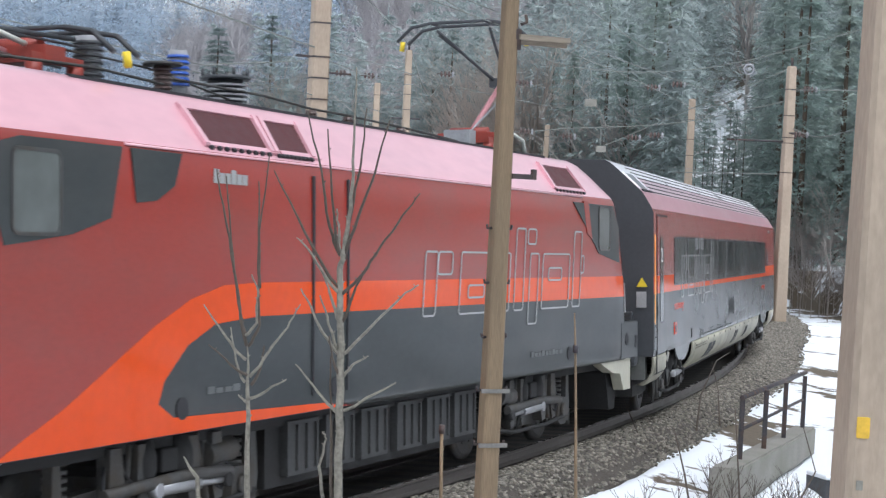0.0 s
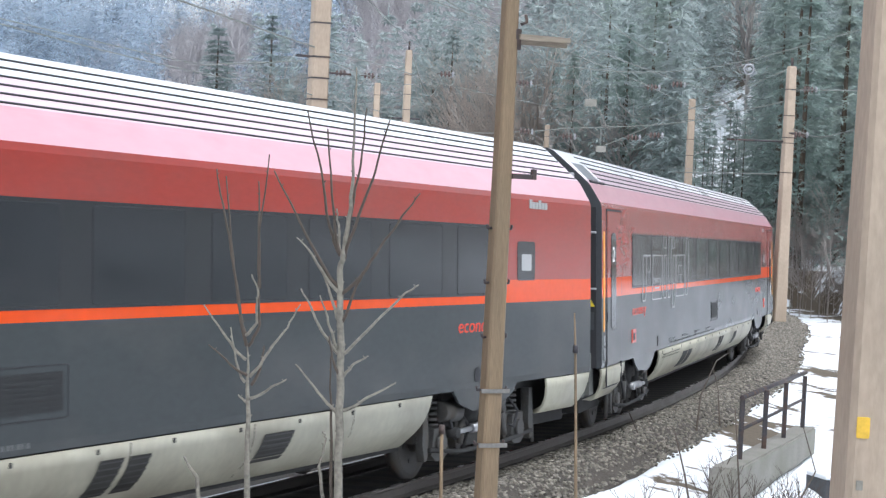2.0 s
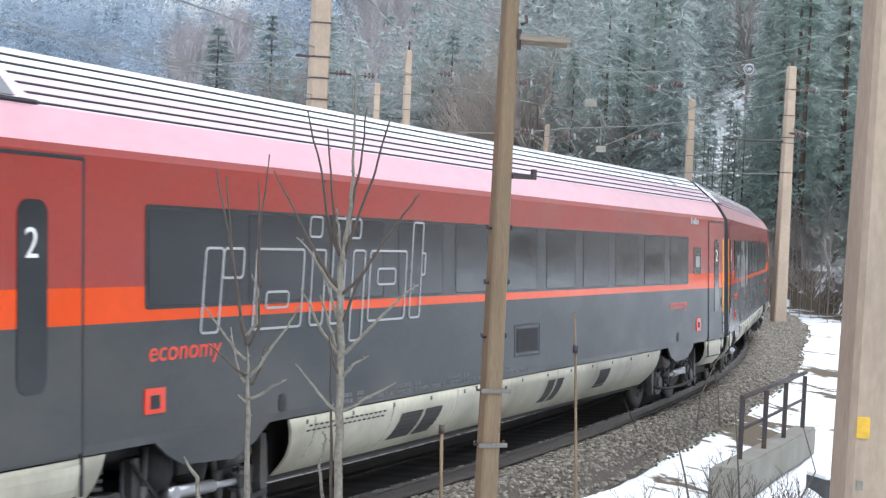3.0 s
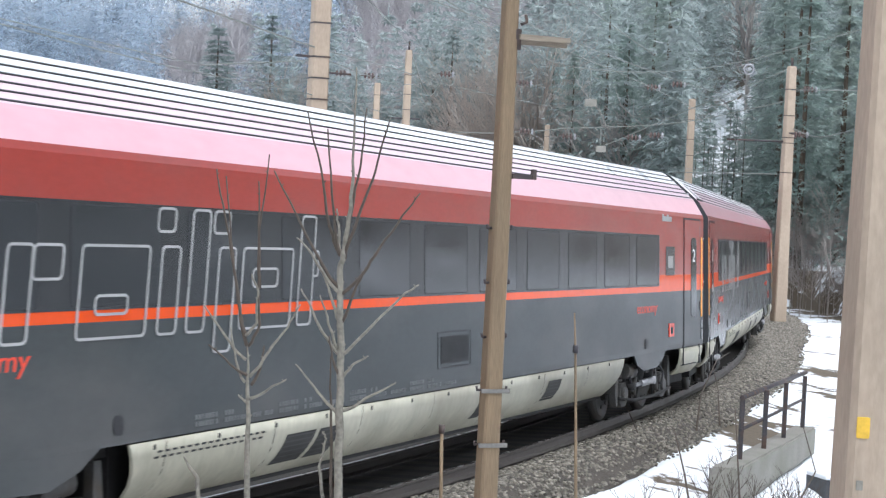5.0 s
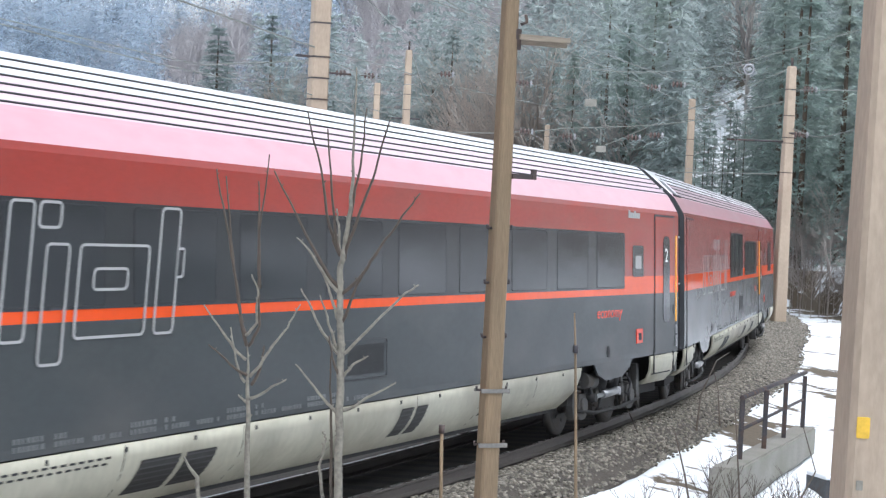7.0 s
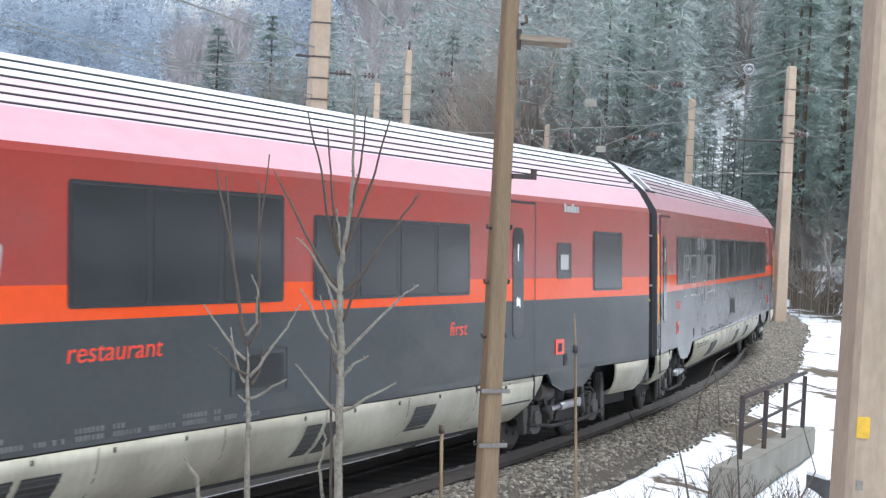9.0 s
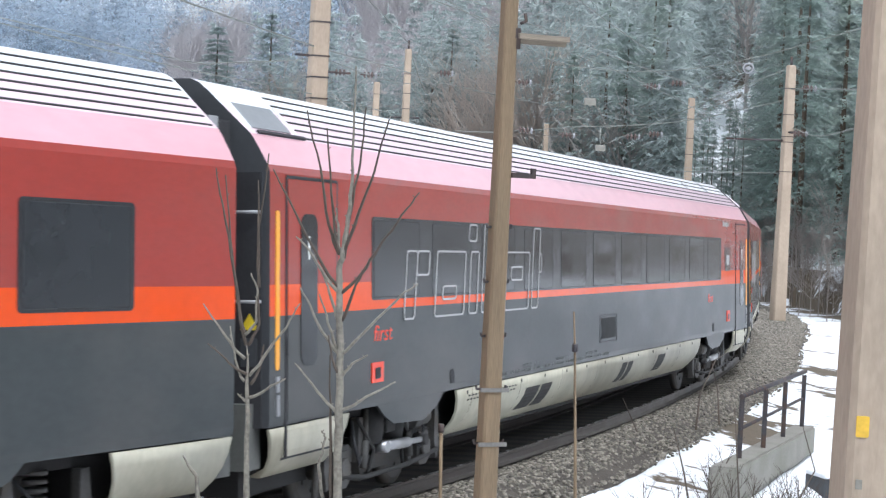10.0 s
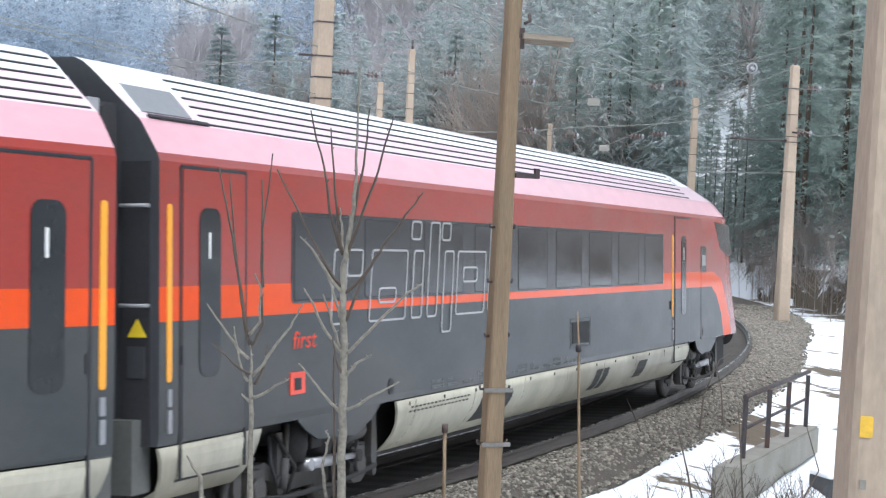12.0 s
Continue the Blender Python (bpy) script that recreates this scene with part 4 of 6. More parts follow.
def end_extent(z, tip, top):
    """How far a cab end reaches at height z, from its lowest tip to the roof line."""
    if top == 1.0:
        # the locomotive's end stands upright up to the waist
        pts = ((0.6, 0.0), (1.1, 0.0), (1.8, 0.05), (2.2, 0.15), (2.8, 0.27), (3.5, 0.66), (3.75, 0.84), (4.0, 1.1), (4.2, 1.4), (4.32, 1.85), (4.48, 2.4))
    else:
        pts = ((0.6, 0.0), (1.1, 0.0), (1.8, 0.25), (2.2, 0.48), (2.8, 0.6), (3.5, 0.84), (3.75, 1.02), (4.0, 1.35), (4.2, 1.7), (4.32, 2.1), (4.48, 2.55))
    z = min(4.48, max(0.6, z))
    for (a, u), (b, w) in zip(pts, pts[1:]):
        if z <= b:
            return tip - (u + (w - u) * (z - a) / (b - a)) * top
    return tip - 2.55 * top


def cab_shell(profile, seg, x_in, tip, sgn, top=1.0, cap=2):
    """Sloping rounded cab from x_in to its tip."""
    full = profile + [(-y, z) for y, z in profile[-2::-1]]
    sg = seg + seg[::-1]
    bm = bmesh.new()
    fr = (0, 0.25, 0.5, 0.7, 0.84, 0.88, 0.92, 0.96, 0.985, 1.0)
    rings = []
    for f in fr:
        k = 1.0 if f < 0.84 else 1 - 0.2 * ((f - 0.84) / 0.16) ** 2
        rings.append([bm.verts.new((sgn * (x_in + (end_extent(z, tip, top) - x_in) * f), y * k, z)) for y, z in full])
    n = len(full)
    for a, b in zip(rings, rings[1:]):
        for i in range(n - 1):
            f = bm.faces.new((a[i], a[i + 1], b[i + 1], b[i]))
            f.material_index, f.smooth = sg[i], True
        bm.faces.new((a[n - 1], a[0], b[0], b[n - 1])).material_index = 0
    ring = rings[-1]
    for i in range(n // 2):
        vs = [ring[i], ring[i + 1], ring[n - 2 - i], ring[n - 1 - i]]
        if len(set(vs)) < 4:
            vs = [ring[i], ring[i + 1], ring[n - 1 - i]]
        f = bm.faces.new(vs)
        z = profile[i][1]
        f.material_index = 5 if 2.7 < z < 3.6 else cap
    bmesh.ops.recalc_face_normals(bm, faces=bm.faces)
    return bm


def control_nose(car):
    nose = part("cab", cab_shell(PROFILE, [2 if k < 2 else k for k in SEG], 8.7, 13.0, -1, 1.6), [GREY, ORANGE, RED, ROOF, ENDGREY, GLASS, RED_SHEEN, ROOFPINK], car, "sloping red driving cab")
    bm = bmesh.new()
    prism_xz(bm, [(-8.69, 1.13), (-8.69, 2.18), (-9.7, 2.18), (-10.2, 2.0), (-10.7, 1.6), (-10.95, 1.13)], 1.405, 1.4165)
    part("grey_side_panel", bm, GREY, nose)
    bm = bmesh.new()
    prism_xz(bm, [(-8.69, 2.18), (-8.69, 2.48), (-9.9, 2.48), (-10.7, 2.3), (-11.2, 1.9), (-11.55, 1.5), (-11.75, 1.13), (-10.95, 1.13), (-10.7, 1.6), (-10.2, 2.0), (-9.7, 2.18)], 1.405, 1.4165)
    part("stripe_sweep", bm, ORANGE, nose, "orange stripe sweeping down")
    bm = bmesh.new()
    prism_xz(bm, [(-10.0, 3.5), (-10.6, 2.95), (-11.4, 2.8), (-11.75, 2.85), (-11.5, 3.45)], 1.36, 1.416)
    part("cab_side_window", bm, GLASS, nose)
    for y in (-0.9, 0.9):
        bm = bmesh.new()
        tube(bm, [(-12.9, y, 1.05), (-13.35, y, 1.05)], 0.09, 12)
        tube(bm, [(-13.35, y, 1.05), (-13.4, y, 1.05)], 0.24, 16)
        part("buffer", bm, UNDER, nose)
    bm = bmesh.new()
    prism_xz(bm, [(-11.6, 1.1), (-12.9, 1.1), (-12.8, 0.4), (-12.2, 0.35)], -1.0, 1.0)
    part("snow_plough", bm, UNDER, nose)
    for y in (-0.85, 0.85):
        bm = bmesh.new()
        tube(bm, [(-12.6, y, 1.75), (-12.85, y, 1.72)], 0.11, 12)
        part("headlamp", bm, WHITE, nose)


# ---------- locomotive ----------
LOCO = [(1.44, 1.12), (1.455, 1.2), (1.46, 2.15), (1.46, 2.48), (1.458, 3.2), (1.45, 3.66), (1.43, 3.71), (1.30, 3.87), (1.12, 4.10), (1.02, 4.23), (0.93, 4.29), (0.5, 4.31), (0.0, 4.32)]
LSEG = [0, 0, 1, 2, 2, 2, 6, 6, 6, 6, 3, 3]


def loco_slope(z):
    for (y0, z0), (y1, z1) in zip(LOCO, LOCO[1:]):
        if z0 <= z <= z1:
            return y0 + (y1 - y0) * (z - z0) / (z1 - z0)
    return 0.9


def slope_quad(bm, quad, lift=0.0, depth=0.05):
    """A four-cornered plate on the sloping roof side, corners (x, z)."""
    top = [bm.verts.new((x, loco_slope(z) + lift * 0.8, z + lift * 0.6)) for x, z in quad]
    low = [bm.verts.new((x, loco_slope(z) - depth, z - depth)) for x, z in quad]
    bm.faces.new(top)
    for i in range(4):
        bm.faces.new((top[i], top[(i + 1) % 4], low[(i + 1) % 4], low[i]))
    bmesh.ops.recalc_face_normals(bm, faces=bm.faces)


def locomotive():
    eng = empty("locomotive", "red and grey electric locomotive with an orange stripe", "locomotive")
    full = LOCO + [(-y, z) for y, z in LOCO[-2::-1]]
    sg = LSEG + LSEG[::-1]
    bm = bmesh.new()
    rings = [[bm.verts.new((x, y, z)) for y, z in full] for x in (-6.0, -2, 2, 6.0)]
    n = len(full)
    for a, b in zip(rings, rings[1:]):
        for i in range(n - 1):
            f = bm.faces.new((a[i], a[i + 1], b[i + 1], b[i]))
            f.material_index, f.smooth = sg[i], True
        bm.faces.new((a[n - 1], a[0], b[0], b[n - 1])).material_index = 0
    bmesh.ops.recalc_face_normals(bm, faces=bm.faces)
    mats = [GREY, ORANGE, RED, ENDGREY, ENDGREY, GLASS, RED_SHEEN]
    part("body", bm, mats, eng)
    for sgn in (1, -1):
        c = part("cab", cab_shell(LOCO, LSEG, 6.0, 9.38, sgn), mats, eng, "rounded driving cab")
        for y in (-0.9, 0.9):
            bm = bmesh.new()
            tube(bm, [(sgn * 9.2, y, 1.08), (sgn * 9.55, y, 1.08)], 0.1, 12)
            box(bm, min(sgn * 9.55, sgn * 9.62), max(sgn * 9.55, sgn * 9.62), y - 0.3, y + 0.3, 0.88, 1.28)
            part("buffer", bm, ENDGREY, c)
        bm = bmesh.new()
        prism_xz(bm, [(sgn * 7.6, 1.13), (sgn * 9.28, 1.13), (sgn * 9.28, 0.62), (sgn * 8.9, 0.62), (sgn * 8.7, 0.9), (sgn * 8.3, 0.93)], 1.25, 1.42)
        part("cab_skirt", bm, CREAM, c)
        bm = bmesh.new()
        prism_xz(bm, [(sgn * 8.6, 0.9), (sgn * 9.2, 0.85), (sgn * 9.1, 0.3), (sgn * 8.8, 0.3)], -1.2, 1.2)
        part("snow_plough", bm, UNDER, c)
        bm = bmesh.new()
        tube(bm, [(sgn * 8.82, 1.36, 2.38), (sgn * 9.1, 1.36, 2.35), (sgn * 9.15, 1.36, 1.9), (sgn * 9.0, 1.36, 1.82)], 0.02, 6)
        part("handrail", bm, ALU, c, "bright cab handrail")
    # side markings
    Y0, Y1 = 1.45, 1.467
    bm = bmesh.new()
    prism_xz(bm, [(3.68, 2.14), (3.68, 2.5), (8.2, 2.5), (8.5, 1.13), (1.5, 1.13), (2.2, 1.20), (5.3, 1.28), (5.5, 1.42), (5.4, 1.62), (5.0, 1.92), (4.5, 2.10)], Y0, Y1 - 0.003)
    part("red_side_panel", bm, RED, eng)
    bm = bmesh.new()
    prism_xz(bm, [(3.66, 2.15), (3.66, 2.48), (4.3, 2.46), (4.9, 2.34), (5.5, 2.12), (6.2, 1.80), (6.9, 1.48), (7.5, 1.26), (7.8, 1.135), (1.7, 1.135), (2.2, 1.20), (5.2, 1.28), (5.46, 1.42), (5.36, 1.62), (4.96, 1.92), (4.46, 2.10)], Y0, Y1)
    part("stripe_sweep", bm, ORANGE, eng, "orange stripe sweeping down")
    for poly in ([(5.92, 3.66), (5.08, 3.655), (5.2, 3.36), (5.5, 3.22), (5.83, 3.19)], [(6.06, 3.66), (6.22, 3.05), (6.8, 2.9), (7.7, 2.80), (8.0, 3.55), (7.5, 3.66)],
                 [(-6.15, 3.6), (-6.9, 3.16), (-7.4, 2.84), (-8.5, 2.70), (-8.45, 3.25), (-8.15, 3.6)]):
        bm = bmesh.new()
        prism_xz(bm, poly, 1.43, 1.468)
        part("cab_dark_panel", bm, GREY, eng)
    bm = bmesh.new()
    prism_xz(bm, [(-6.62, 3.63), (-6.86, 3.63), (-7.06, 3.06), (-6.80, 3.14)], 1.43, 1.4705)
    part("cab_red_pillar", bm, RED, eng)
    for x0, x1 in ((6.97, 7.6), (-7.95, -7.4)):
        bm = bmesh.new()
        prism_xz(bm, rounded(x0, x1, 2.9, 3.56, 0.08), 1.455, 1.474)
        w = part("cab_side_window", bm, CABGLASS, eng)
        bm = bmesh.new()
        ring_xz(bm, rounded(x0 - 0.02, x1 + 0.02, 2.88, 3.58, 0.09), 0.03, 1.458, 1.48)
        part("window_frame", bm, STEEL, w)
    logo(eng, -0.43, 2.03, 1.472, 6.2)
    bars(eng, 4.5, 3.42, OUTLINE, 6, 0.11, 0.1, 1.466)
    bm = bmesh.new()
    for x in (2.43, 1.6):
        box(bm, x - 0.022, x + 0.022, 1.45, 1.475, 1.3, 3.58)
    part("panel_joint", bm, DARK, eng)
    bars(eng, -4.3, 1.37, FAINT, 9, 0.15, 0.055, 1.466, "number_bar")
    bars(eng, 4.6, 1.45, FAINT, 4, 0.16, 0.05, 1.466)
    for x in (5.05, 1.9, -6.0):
        bm = bmesh.new()
        prism_xz(bm, rounded(x - 0.1, x + 0.1, 1.25, 1.45, 0.09), 1.45, 1.47)
        part("filler_cap", bm, DARK, eng)
    # upright buffer housing at the coach end
    hs_box = part("buffer_housing", cut_box(-9.6, -8.62, 1.05, 1.465, 1.13, 1.74, 0.03), GREY, eng)
    bm = bmesh.new()
    prism_xz(bm, rounded(-9.02, -8.84, 1.35, 1.55, 0.08), 1.455, 1.472)
    part("filler_cap", bm, DARK, hs_box)
    bm = bmesh.new()
    prism_xz(bm, rounded(-9.54, -9.4, 1.3, 1.5, 0.02), 1.455, 1.472)
    part("socket", bm, DARK, hs_box)
    # roof grilles
    for q in ([(4.52, 4.15), (3.12, 4.15), (3.24, 3.77), (4.52, 3.77)], [(2.99, 4.15), (2.17, 4.15), (2.33, 3.77), (3.14, 3.77)], [(-5.6, 4.15), (-6.9, 4.15), (-6.9, 3.77), (-5.48, 3.77)]):
        bm = bmesh.new()
        slope_quad(bm, q, 0.012)
        g = part("roof_grille", bm, PINK, eng, "dark red-brown intake grille")
        for a, b in ((0, 3), (1, 2)):
            bm = bmesh.new()
            xs = q[a][0], q[b][0]
            slope_quad(bm, [(xs[0] + 0.04, q[a][1]), (xs[0] - 0.04, q[a][1]), (xs[1] - 0.04, q[b][1]), (xs[1] + 0.04, q[b][1])], 0.045)
            part("grille_edge", bm, RED_SHEEN, g)
        for za, zb in ((4.17, 4.12), (3.80, 3.76)):
            bm = bmesh.new()
            slope_quad(bm, [(q[0][0] + 0.04, za), (q[1][0] - 0.04, za), (q[1][0] - 0.04, zb), (q[0][0] + 0.04, zb)], 0.03)
            part("grille_sill", bm, RED_SHEEN, g)
        bm = bmesh.new()
        for i in range(9):
            f = (i + 0.5) / 9
            x = q[3][0] + (q[2][0] - q[3][0]) * f
            slope_quad(bm, [(x + 0.03, 3.76), (x - 0.03, 3.76), (x - 0.03, 3.735), (x + 0.03, 3.735)], 0.03)
        part("drain_notch", bm, DARK, g)
    bm = bmesh.new()
    tube(bm, [(x, 1.452, 3.69) for x in (-6.6, 0, 6.0)], 0.013, 6)
    part("gutter_strip", bm, RED_SHEEN, eng)
    bm = bmesh.new()
    box(bm, -6.3, 6.1, 0.9, 0.96, 4.27, 4.30)
    part("roof_edge", bm, DARK, eng)
    # roof equipment
    def ribbed(x, y, z0, z1, r, mat, nm, core=None):
        bm = bmesh.new()
        k = 6
        for i in range(k):
            za = z0 + (z1 - z0) * i / k
            tube(bm, [(x, y, za), (x, y, za + (z1 - z0) / k * 0.55)], [r, r * 0.9], 14)
        ins = part("roof_insulator", bm, mat, eng, nm)
        bm = bmesh.new()
        tube(bm, [(x, y, 4.3), (x, y, z1 + 0.02)], r * 0.8, 12)
        part("core", bm, core or mat, ins)
    ribbed(3.06, 0.2, 4.5, 4.85, 0.125, BLUE, "blue ribbed insulator with pale bands", INSUL)
    ribbed(1.9, 0.1, 4.34, 4.66, 0.25, INSUL, "large grey ribbed insulator", ENDGREY)
    ribbed(3.85, 0.5, 4.34, 4.62, 0.1, GLASSINS, "brown ribbed insulator")
    ribbed(4.85, 0.3, 4.42, 4.78, 0.15, ENDGREY, "dark roof insulator with a pale core", INSUL)
    bm = bmesh.new()
    tube(bm, [(1.9, 0.1, 4.68), (1.9, 0.1, 4.72)], 0.28, 14)
    for k in range(7):
        a = k * 0.9
        tube(bm, [(1.9 + 0.25 * math.cos(a), 0.1 + 0.25 * math.sin(a), 4.71), (1.9 + 0.25 * math.cos(a), 0.1 + 0.25 * math.sin(a), 4.80)], 0.02, 5)
    part("insulator_cap", bm, ENDGREY, eng, "dark bolted cap plate")
    bm = bmesh.new()
    tube(bm, [(3.85, 0.5, 4.62), (3.85, 0.5, 4.65)], 0.2, 14)
    part("insulator_cap", bm, STEEL, eng)
    bm = bmesh.new()
    tube(bm, [(5.5, 0.35, 4.62), (4.6, 0.35, 4.62), (3.9, 0.35, 4.6), (3.1, 0.25, 4.56), (2.0, 0.25, 4.44)], 0.012, 6)
    tube(bm, [(6.6, 0.6, 4.42), (5.2, 0.6, 4.46), (4.0, 0.6, 4.42)], 0.016, 6)
    part("roof_busbar", bm, STEEL, eng)
    ribbed(0.2, 0.3, 4.32, 4.46, 0.08, GLASSINS, "brown ribbed insulator")
    ribbed(-0.8, 0.3, 4.32, 4.46, 0.08, GLASSINS, "brown ribbed insulator")
    ribbed(-2.4, 0.3, 4.32, 4.44, 0.08, GLASSINS, "brown ribbed insulator")
    bm = bmesh.new()
    tube(bm, [(3.4, 0.3, 4.55), (1.4, 0.3, 4.55), (0.2, 0.3, 4.5), (-0.8, 0.3, 4.5), (-2.6, 0.3, 4.47), (-4.4, 0.3, 4.42)], 0.016, 6)
    part("roof_conductor", bm, STEEL, eng)
    bm = bmesh.new()
    box(bm, -5.12, -4.86, -0.1, 0.3, 4.31, 4.62)
    part("roof_box", bm, INSUL, eng)

    def pantograph(c, raised, face):
        bm = bmesh.new()
        box(bm, c - 0.42, c + 0.38, 0.36, 0.44, 4.46, 4.54)
        box(bm, c - 0.42, c + 0.38, -0.44, -0.36, 4.46, 4.54)
        box(bm, c - 0.12, c + 0.2, -0.45, 0.45, 4.47, 4.62)
        tube(bm, [(c + 0.04, -0.3, 4.64), (c + 0.04, 0.3, 4.64)], 0.07, 8)
        for dx, y in ((-0.34, 0.4), (0.3, 0.4), (-0.34, -0.4), (0.3, -0.4)):
            tube(bm, [(c + dx, y, 4.3), (c + dx, y, 4.46)], 0.08, 8)
        p = part("pantograph", bm, REDPAN, eng, "red-framed current collector")
        knee = (c - 1.3 * face, 0, 5.5) if raised else (c - 1.6 * face, 0, 4.72)
        head = (c + 0.3 * face, 0, 6.2) if raised else (c + 0.3 * face, 0, 4.78)
        bm = bmesh.new()
        tube(bm, [(c + 0.1, 0, 4.55), knee], [0.05, 0.038], 8)
        part("lower_arm", bm, PANARM, p)
        bm = bmesh.new()
        tube(bm, [(c + 0.55 * face, 0.1, 4.5), (knee[0] - 0.15 * face, 0.05, knee[2] - 0.12)], 0.018, 6)
        part("coupling_rod", bm, ALU, p)
        bm = bmesh.new()
        for s in (1, -1):
            tube(bm, [(knee[0], 0.08 * s, knee[2]), (head[0], 0.42 * s, head[2] - 0.06)], 0.024, 6)
            tube(bm, [(knee[0] - 0.1 * face, 0.08 * s, knee[2] + 0.02), (head[0] - 0.05, 0.42 * s, head[2] - 0.12)], 0.014, 6)
        box(bm, knee[0] - 0.12, knee[0] + 0.12, -0.16, 0.16, knee[2] - 0.07, knee[2] + 0.07)
        part("upper_arm", bm, ENDGREY, p)
        bm = bmesh.new()
        for dx in (-0.2, 0.2):
            tube(bm, [(head[0] + dx, -0.98, head[2] - 0.22), (head[0] + dx, -0.75, head[2] - 0.02), (head[0] + dx, -0.45, head[2] + 0.03), (head[0] + dx, 0.45, head[2] + 0.03), (head[0] + dx, 0.75, head[2] - 0.02), (head[0] + dx, 0.98, head[2] - 0.22)], 0.026, 6)
        for y in (-0.42, 0.42):
            tube(bm, [(head[0] - 0.2, y, head[2] + 0.02), (head[0] + 0.2, y, head[2] + 0.02)], 0.02, 6)
        part("contact_bow", bm, ENDGREY, p)
        bm = bmesh.new()
        for y in (-0.98, 0.98):
            tube(bm, [(head[0], y, head[2] - 0.2), (head[0], y * 1.02, head[2] - 0.34)], 0.04, 8)
        part("bow_horn", bm, WARN, p)
        bm = bmesh.new()
        tube(bm, [(c - 0.3 * face, 0.3, 4.62), (c - 0.8 * face, 0.35, 4.68), (c - 1.2 * face, 0.4, 4.58), (c - 1.3 * face, 0.4, 4.35)], 0.028, 6)
        part("roof_cable", bm, CABLEG, p)

    pantograph(-5.67, True, 1)
    pantograph(5.55, False, -1)
    # running gear
    bm = bmesh.new()
    box(bm, -2.9, 2.9, -1.15, 1.15, 0.35, 1.11)
    box(bm, -9.0, 9.0, -1.2, 1.2, 0.98, 1.12)
    part("underframe", bm, UNDER, eng)
    for i, x in enumerate((-2.4, -1.5, -0.6, 0.4, 1.3, 2.2)):
        bm = bmesh.new()
        box(bm, x - 0.36, x + 0.36, 1.13, 1.24, 0.45, 1.02)
        for k in range(3):
            box(bm, x - 0.3 + k * 0.22, x - 0.26 + k * 0.22, 1.24, 1.27, 0.5, 0.98)
        part("equipment_box", bm, UNDERBOX, eng)
    for c in (4.95, -4.95):
        bogie(eng, c, c < 0, 3.0)
        for dx in (-0.9, -0.45, 0.4, 0.85):
            bm = bmesh.new()
            prism_xz(bm, [(c + dx - 0.09, 0.42), (c + dx - 0.13, 0.7), (c + dx - 0.07, 1.05), (c + dx + 0.1, 1.05), (c + dx + 0.12, 0.62), (c + dx + 0.05, 0.40)], 1.12, 1.26)
            part("brake_hanger", bm, STEEL, eng)
        bm = bmesh.new()
        tube(bm, [(c - 1.1, 1.28, 0.66), (c - 0.3, 1.28, 0.70), (c + 1.1, 1.28, 0.66)], 0.06, 8)
        part("brake_rod", bm, STEEL, eng)
    return eng


REDPAN = material("pantograph_red", (0.30, 0.045, 0.03), 0.5, var=0.2, scale=6)
PANARM = material("pantograph_arm_pale", (0.46, 0.20, 0.21), 0.5, var=0.25, scale=9)

TRAIN = [(locomotive(), 0.5 - 19.28 / 2 / PITCH, BOGIE)]
specs = [("coach", "red and grey second-class coach behind the locomotive", "2", "economy", False, "saloon"),
         ("coach", "red and grey second-class coach with black window band", "2", "economy", True, "saloon"),
         ("coach", "red and grey second-class coach with black window band", "2", "economy", True, "saloon"),
         ("coach", "red and grey second-class coach with a pram door mark", "2", "economy", True, "saloon"),
         ("restaurant_coach", "red and grey restaurant coach with a long windowless side", "1", "restaurant", False, "bistro"),
         ("coach", "red and grey first-class coach with black window band", "1", "first", True, "saloon"),
         ("driving_coach", "red and grey driving coach with a sloping cab", "1", "first", False, "control")]
for i, (nm, lb, num, txt, rd, kd) in enumerate(specs):
    TRAIN.append((coach(nm, lb, num, txt, rd, True, kd, i == 0, i == 3), i + 1, BOGIE))

# ---------- masts, poles and railing ----------
def mast(x, y, base_z, top_z, wb, wt, label, turn=0.0, bands=()):
    """Tapered square concrete mast with chamfered edges and iron bands."""
    m = empty("catenary_mast", label, "mast", "masts along the railway")
    m.matrix_basis = pose(x, y, base_z, 0, 0, turn)
    h = top_z - base_z
    bm = bmesh.new()
    rings = []
    for z, w in ((0, wb), (h * 0.5, (wb + wt) / 2), (h - 0.06, wt), (h, wt * 0.8)):
        a, c = w / 2, w * 0.09
        pts = [(a - c, a), (-a + c, a), (-a, a - c), (-a, -a + c), (-a + c, -a), (a - c, -a), (a, -a + c), (a, a - c)]
        rings.append([bm.verts.new((p, q, z)) for p, q in pts])
    for u, v in zip(rings, rings[1:]):
        for k in range(8):
            bm.faces.new((u[k], u[(k + 1) % 8], v[(k + 1) % 8], v[k]))
    bm.faces.new(rings[-1])
    bmesh.ops.recalc_face_normals(bm, faces=bm.faces)
    part("shaft", bm, CONCRETE, m)
    for zb in bands:
        z = zb - base_z
        w = (wb + (wt - wb) * z / h) / 2 + 0.012
        bm = bmesh.new()
        box(bm, -w, w, -w, w, z - 0.018, z + 0.018)
        part("band", bm, RUST, m)
    return m


def arm(m, a, b, r, name="bracket", mat=None):
    inv = m.matrix_basis.inverted()
    bm = bmesh.new()
    tube(bm, [inv @ Vector(a), inv @ Vector(b)], r, 6)
    part(name, bm, mat or RUST, m)


